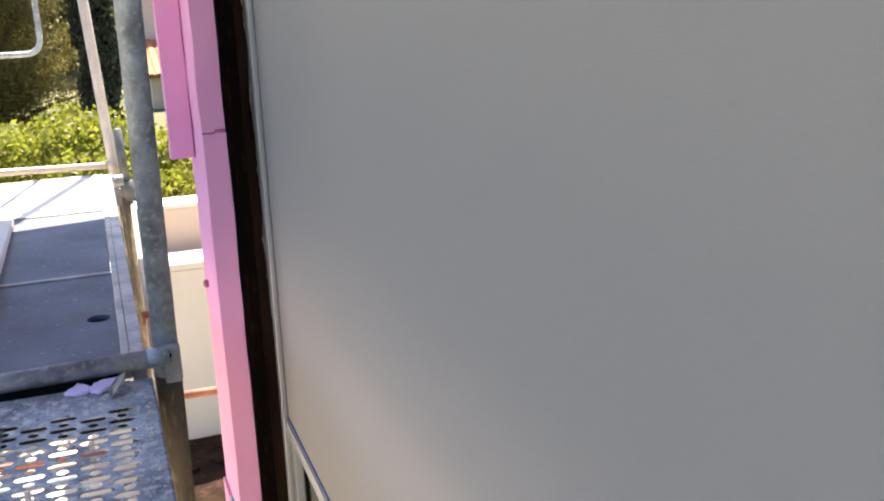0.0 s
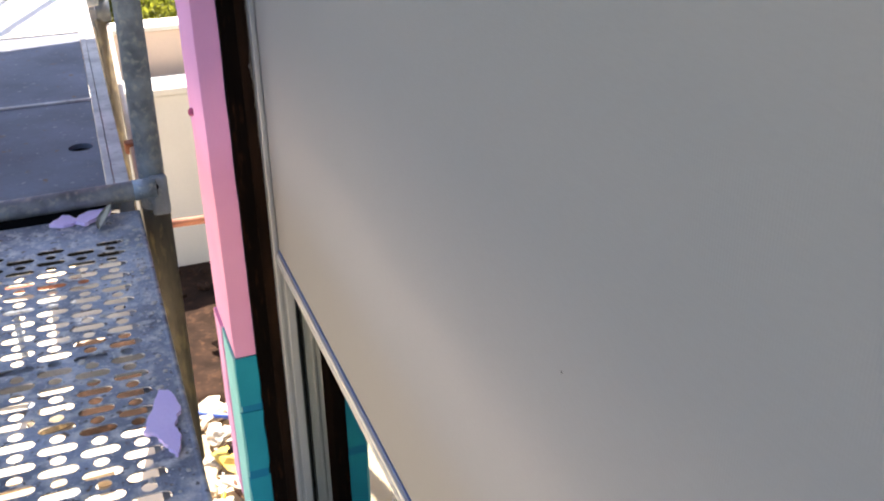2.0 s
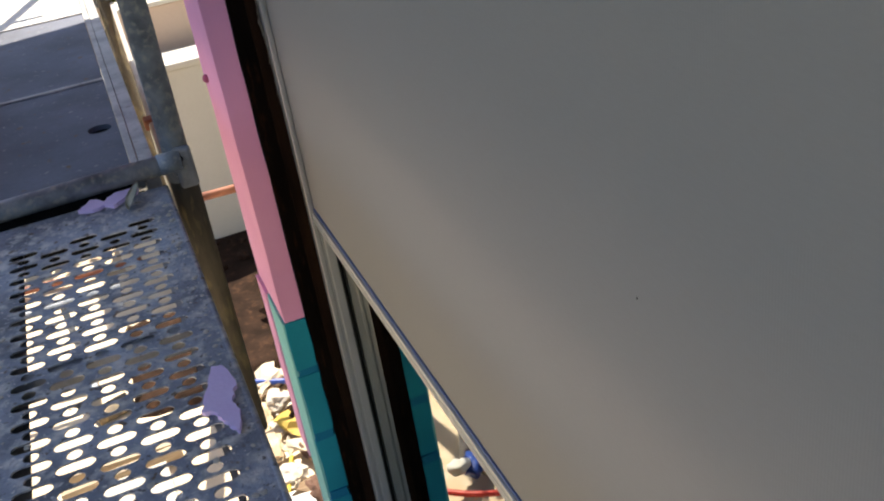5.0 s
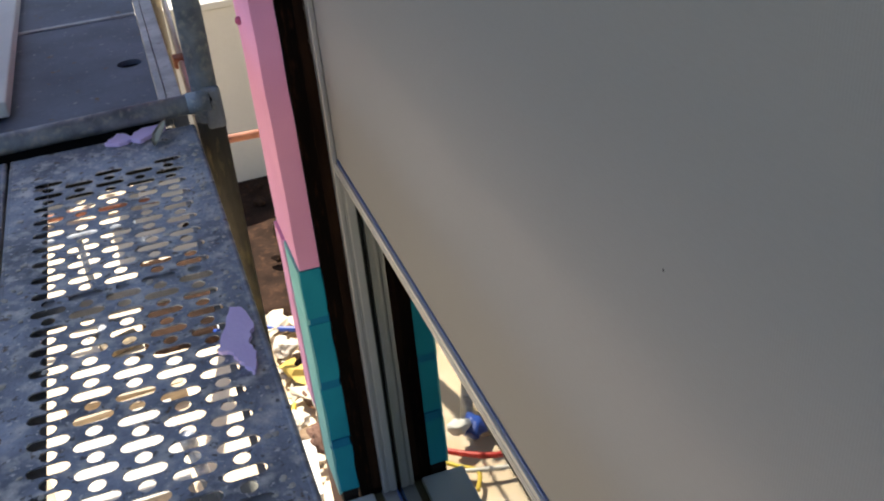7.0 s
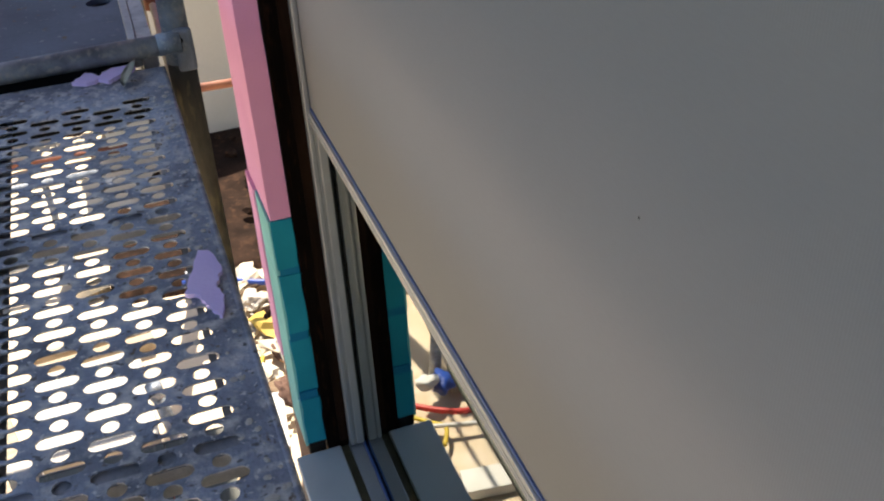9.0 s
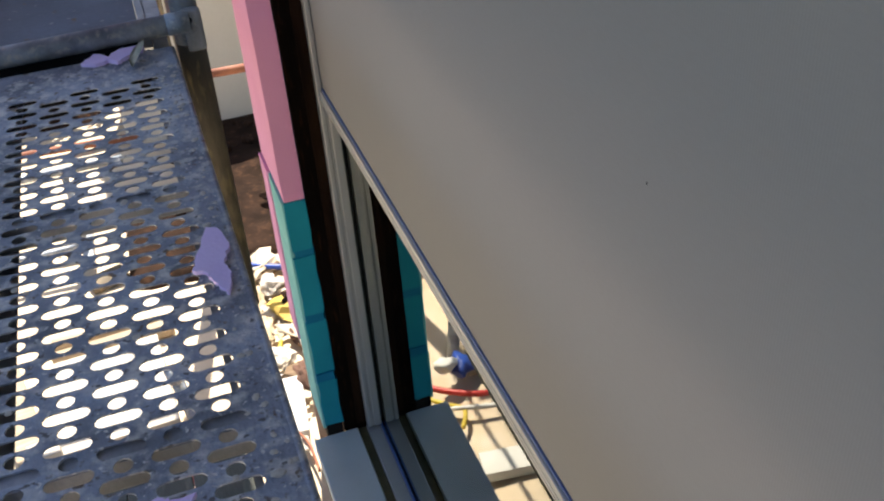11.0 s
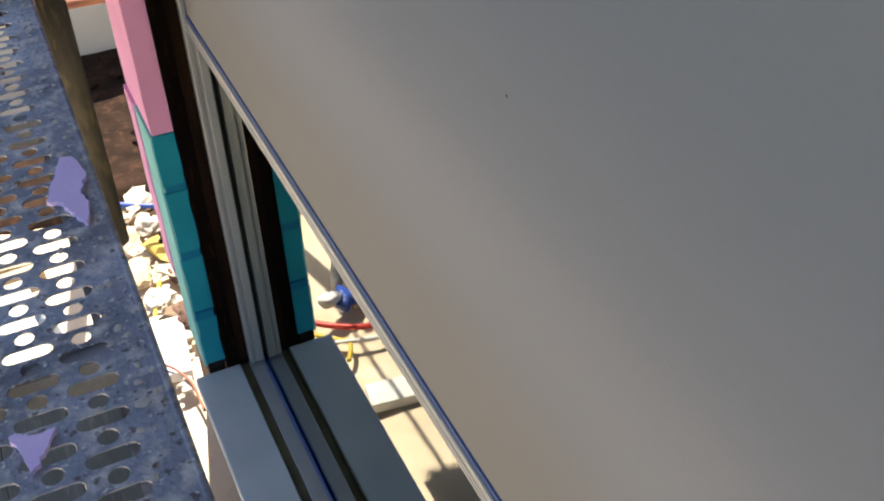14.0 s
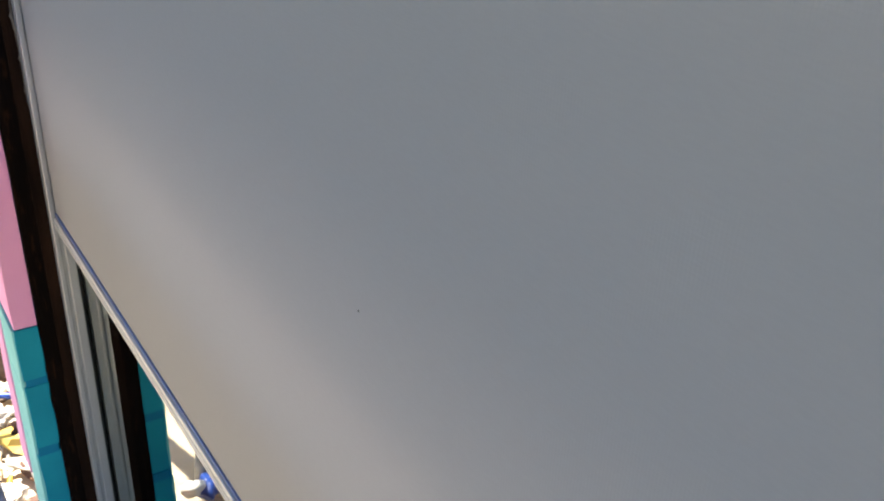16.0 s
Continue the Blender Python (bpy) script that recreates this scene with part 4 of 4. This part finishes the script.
def leaf_cloud(clumps, count, size, seed, long=2.0, up=0.0):
    """Many small leaves round the given clumps (x, y, z, rx, ry, rz)."""
    g = np.random.default_rng(seed)
    cl = np.array(clumps, float)
    vol = cl[:, 3] * cl[:, 4] * cl[:, 5]
    pick = g.choice(len(cl), count, p=vol ** 0.7 / (vol ** 0.7).sum())
    d = g.normal(size=(count, 3))
    d /= np.linalg.norm(d, axis=1, keepdims=True)
    r = g.uniform(0.25, 1.0, (count, 1)) ** 0.5 * g.uniform(0.8, 1.12, (count, 1))
    p = cl[pick, :3] + d * r * cl[pick, 3:]
    a = g.normal(size=(count, 3)) + np.array((0, 0, up))
    a /= np.linalg.norm(a, axis=1, keepdims=True)
    b = np.cross(a, g.normal(size=(count, 3)))
    b /= np.linalg.norm(b, axis=1, keepdims=True)
    s = size * g.uniform(0.6, 1.4, (count, 1))
    v = np.stack([p - a * s * long / 2, p + b * s * 0.5, p + a * s * long / 2, p - b * s * 0.5], 1).reshape(-1, 3)
    me = bpy.data.meshes.new("leaves")
    me.from_pydata(v.tolist(), [], np.arange(count * 4).reshape(-1, 4).tolist())
    me.update()
    return me


def tree(name, label, x, y, height, spread, seed, m, size, count, low=0.25, sub=16):
    rnd = random.Random(seed)
    ob = thing(name, label, "tree", (x, y, GROUND - 0.1), "trees behind the site")
    top = height * 0.8
    trunk = [(0.1 * spread * noise.noise(Vector((seed, k, 0))), 0.1 * spread * noise.noise(Vector((0, seed, k))), top * k / 6) for k in range(7)]
    part("trunk", tube(trunk, [0.05 * height * (1 - 0.8 * k / 6) * 0.5 for k in range(7)], 10), BARK, ob, smooth=True)
    clumps = []
    for k in range(sub):
        h = height * rnd.uniform(low, 0.95)
        a, d = rnd.uniform(0, 6.28), spread * rnd.uniform(0.15, 0.8) * (1.15 - h / height * 0.6)
        c = (d * math.cos(a), d * math.sin(a), h)
        r = spread * rnd.uniform(0.22, 0.42)
        clumps.append((*c, r, r, r * 0.7))
        i = min(int(h * 0.75 / top * 6), 6)
        part("limb", tube([trunk[i], tuple((p + q) / 2 + 0.05 for p, q in zip(trunk[i], c)), c], [0.012 * height, 0.008 * height, 0.003 * height], 6), BARK, ob)
    part("crown", leaf_cloud(clumps, count, size, seed), m, ob)
    return ob


tree("pine_tree", "dense olive-green pine in full sun", -1.7, 15.5, 5.8, 2.0, 1, PINE, 0.026, 240000, 0.02, 90)
tree("pine_tree", "broad olive-green pine with dark gaps", 6.0, 20.5, 9.5, 3.8, 2, PINE, 0.07, 40000, 0.05, 40)
tree("pine_tree", "olive-green pine at the plot's edge", -6.0, 13.0, 8.5, 3.6, 3, PINE, 0.05, 80000, 0.03, 60)


def shrub(label, x, y, clumps, m, size, count, seed):
    ob = thing("shrub", label, "shrub", (x, y, GROUND - 0.1), "shrubs")
    for k, c in enumerate(clumps):
        part("stem", tube([(0, 0, 0), (c[0] * 0.6, c[1] * 0.6, c[2] * 0.6), c[:3]], [0.03, 0.02, 0.008], 6), BARK, ob)
    part("crown", leaf_cloud(clumps, count, size, seed, 1.7), m, ob)
    return ob


def clump_set(seed, n, w, d, h):
    rnd = random.Random(seed)
    return [(rnd.uniform(-w, w), rnd.uniform(-d, d), h * rnd.uniform(0.35, 0.85), *(rnd.uniform(0.25, 0.5) for _ in range(2)), rnd.uniform(0.2, 0.36)) for _ in range(n)]


shrub("bright yellow-green leafy shrub behind the wall", 0.55, 7.6, clump_set(1, 18, 0.9, 0.6, 2.0), BUSH, 0.038, 15000, 21)
shrub("bright yellow-green leafy shrub behind the wall", 1.9, 7.9, clump_set(2, 14, 0.9, 0.6, 2.0), BUSH, 0.055, 5000, 22)
shrub("low bright shrub beyond the sunlit deck", -0.45, 8.3, clump_set(3, 22, 0.95, 0.6, 2.02), BUSH, 0.036, 17000, 23)
shrub("dark green shrub at the edge of the bare ground", -2.1, 6.3, clump_set(4, 12, 0.8, 0.5, 1.5), PINE, 0.07, 3500, 24)
shrub("dark green shrub at the edge of the bare ground", -3.7, 6.6, clump_set(5, 12, 0.9, 0.5, 1.6), PINE, 0.07, 3500, 25)

shrub("low leafy shrub in the dark planted bed", -0.95, 5.6, clump_set(6, 14, 0.5, 0.5, 0.85), BUSH, 0.05, 4000, 26)
shrub("low leafy shrub in the dark planted bed", -2.3, 5.5, clump_set(7, 14, 0.6, 0.5, 0.9), PINE, 0.05, 4000, 27)


def cypress(x, y, h, r, seed):
    ob = thing("cypress", "dark green slender cypress tree", "tree", (x, y, GROUND - 0.1), "trees behind the site")
    part("trunk", tube([(0, 0, 0), (0, 0, h * 0.9)], [0.08, 0.02], 8), BARK, ob)
    clumps = [(0.05 * math.sin(k * 2.1 + seed), 0.05 * math.cos(k * 1.7), h * (0.06 + 0.9 * k / 13), *(r * (0.75 + 0.4 * math.sin(3.0 * (k + 1) / 14)) * (1 - 0.75 * (k / 13) ** 3),) * 2, h * 0.06) for k in range(14)]
    part("crown", leaf_cloud(clumps, 30000, 0.04, seed, 2.4, 1.5), CYPRESS, ob)
    return ob


cypress(0.12, 12.3, 6.2, 0.27, 31)

house = thing("neighbour_house", "low pale neighbour house with an orange tiled roof", "house", (0, 0, 0))
part("wall", box(1.45, 7.0, 24.0, 29.0, GROUND - 0.3, -1.46), PLASTER, house)
part("gable_wall", box(1.40, 7.0, 26.6, 29.0, -1.46, 0.4), PLASTER, house, "pale upper storey wall")
roof = part("roof", box(1.38, 7.0, 23.8, 23.9, -1.52, -1.46), TILE, house)
tile_me = None
for r in range(9):
    for c in range(16):
        if tile_me is None:
            bm = bmesh.new()
            prev = None
            for k in range(7):
                a = math.pi * k / 6
                v = [bm.verts.new((-0.10 * math.cos(a), y, 0.05 * math.sin(a) + (0.02 if y else 0.0))) for y in (0.0, 0.36)]
                if prev:
                    bm.faces.new((prev[0], v[0], v[1], prev[1]))
                prev = v
            tile_me = finish(bm, True)
            tile_me.materials.append(TILE)
        t = new("tile", tile_me)
        t.parent = roof
        t.matrix_basis = pose(1.46 + c * 0.2, 23.8 + r * 0.31, -1.46 + r * 0.076, 14)
part("roof_board", box(1.38, 4.7, 23.8, 26.6, -1.52, -1.49), TILE, house)

wood = part("far_wood", leaf_cloud([(-14 + 0.95 * k, 20.5 + 1.3 * math.sin(k * 1.9), -0.6 + 0.9 * math.sin(k * 2.7), 1.3, 1.2, 2.3 + 0.6 * math.sin(k * 1.3)) for k in range(13)]
            + [(-14 + 3.1 * k, 36 + 2.5 * math.sin(k * 1.9), 1.0 + 0.8 * math.sin(k * 2.7), 3.2, 2.5, 4.5) for k in range(14)], 90000, 0.16, 77), PINE)
tagged(wood, "olive-green wooded slope in the distance", "woods", kind="stuff")


# larger pieces in the rubble
def chunk(label, x, y, r, squash, seed, m, turn=0.0):
    ob = part("debris_piece", lumpy(r, seed, squash, 0.55, 3), m)
    ob.matrix_basis = pose(x, y, GROUND + r * squash[2] * 0.45, 0, 0, turn)
    return tagged(ob, label, "debris", "debris pieces")


chunk("crumpled cream paper sack in the rubble", 0.13, 2.30, 0.085, (1.0, 1.4, 0.4), 41, CREAM, 20)
chunk("crumpled cream paper sack in the rubble", 0.15, 2.02, 0.075, (0.8, 1.4, 0.4), 42, CREAM, -15)
chunk("pale plaster lump in the rubble", 0.19, 1.78, 0.06, (1.2, 1.0, 0.6), 43, CONCRETE, 40)
chunk("brown broken brick in the rubble", 0.30, 1.92, 0.045, (0.8, 1.3, 0.7), 44, WALL, 10)
chunk("brown broken brick in the rubble", 0.31, 2.20, 0.05, (0.9, 1.2, 0.8), 45, EARTH, -25)
chunk("brown broken brick in the rubble", 0.27, 1.62, 0.06, (0.9, 1.4, 0.7), 46, WALL, 5)
chunk("grey stone in the rubble", 0.26, 2.37, 0.055, (1.3, 1.0, 0.7), 47, CONCRETE, 70)
hose("brown_cable", "brown cable curling over the white board", [(0.08, 1.36, GROUND + 0.045), (0.14, 1.30, GROUND + 0.05), (0.19, 1.20, GROUND + 0.03), (0.20, 1.05, GROUND + 0.01)], 0.006, RUST_RED)
rnd = random.Random(17)
for k in range(16):
    x, y = rnd.uniform(-0.1, 0.9), rnd.uniform(2.7, 4.2)
    r = rnd.uniform(0.015, 0.04)
    ob = part("earth_clod", lumpy(r, k + 60, (1.2, 0.9, 0.7), 0.6, 2), EARTH)
    ob.matrix_basis = pose(x, y, GROUND + 0.05 + r * 0.2, 0, 0, rnd.uniform(0, 360))
    tagged(ob, "brown clod of earth on the dug bank", "clod", "earth clods")
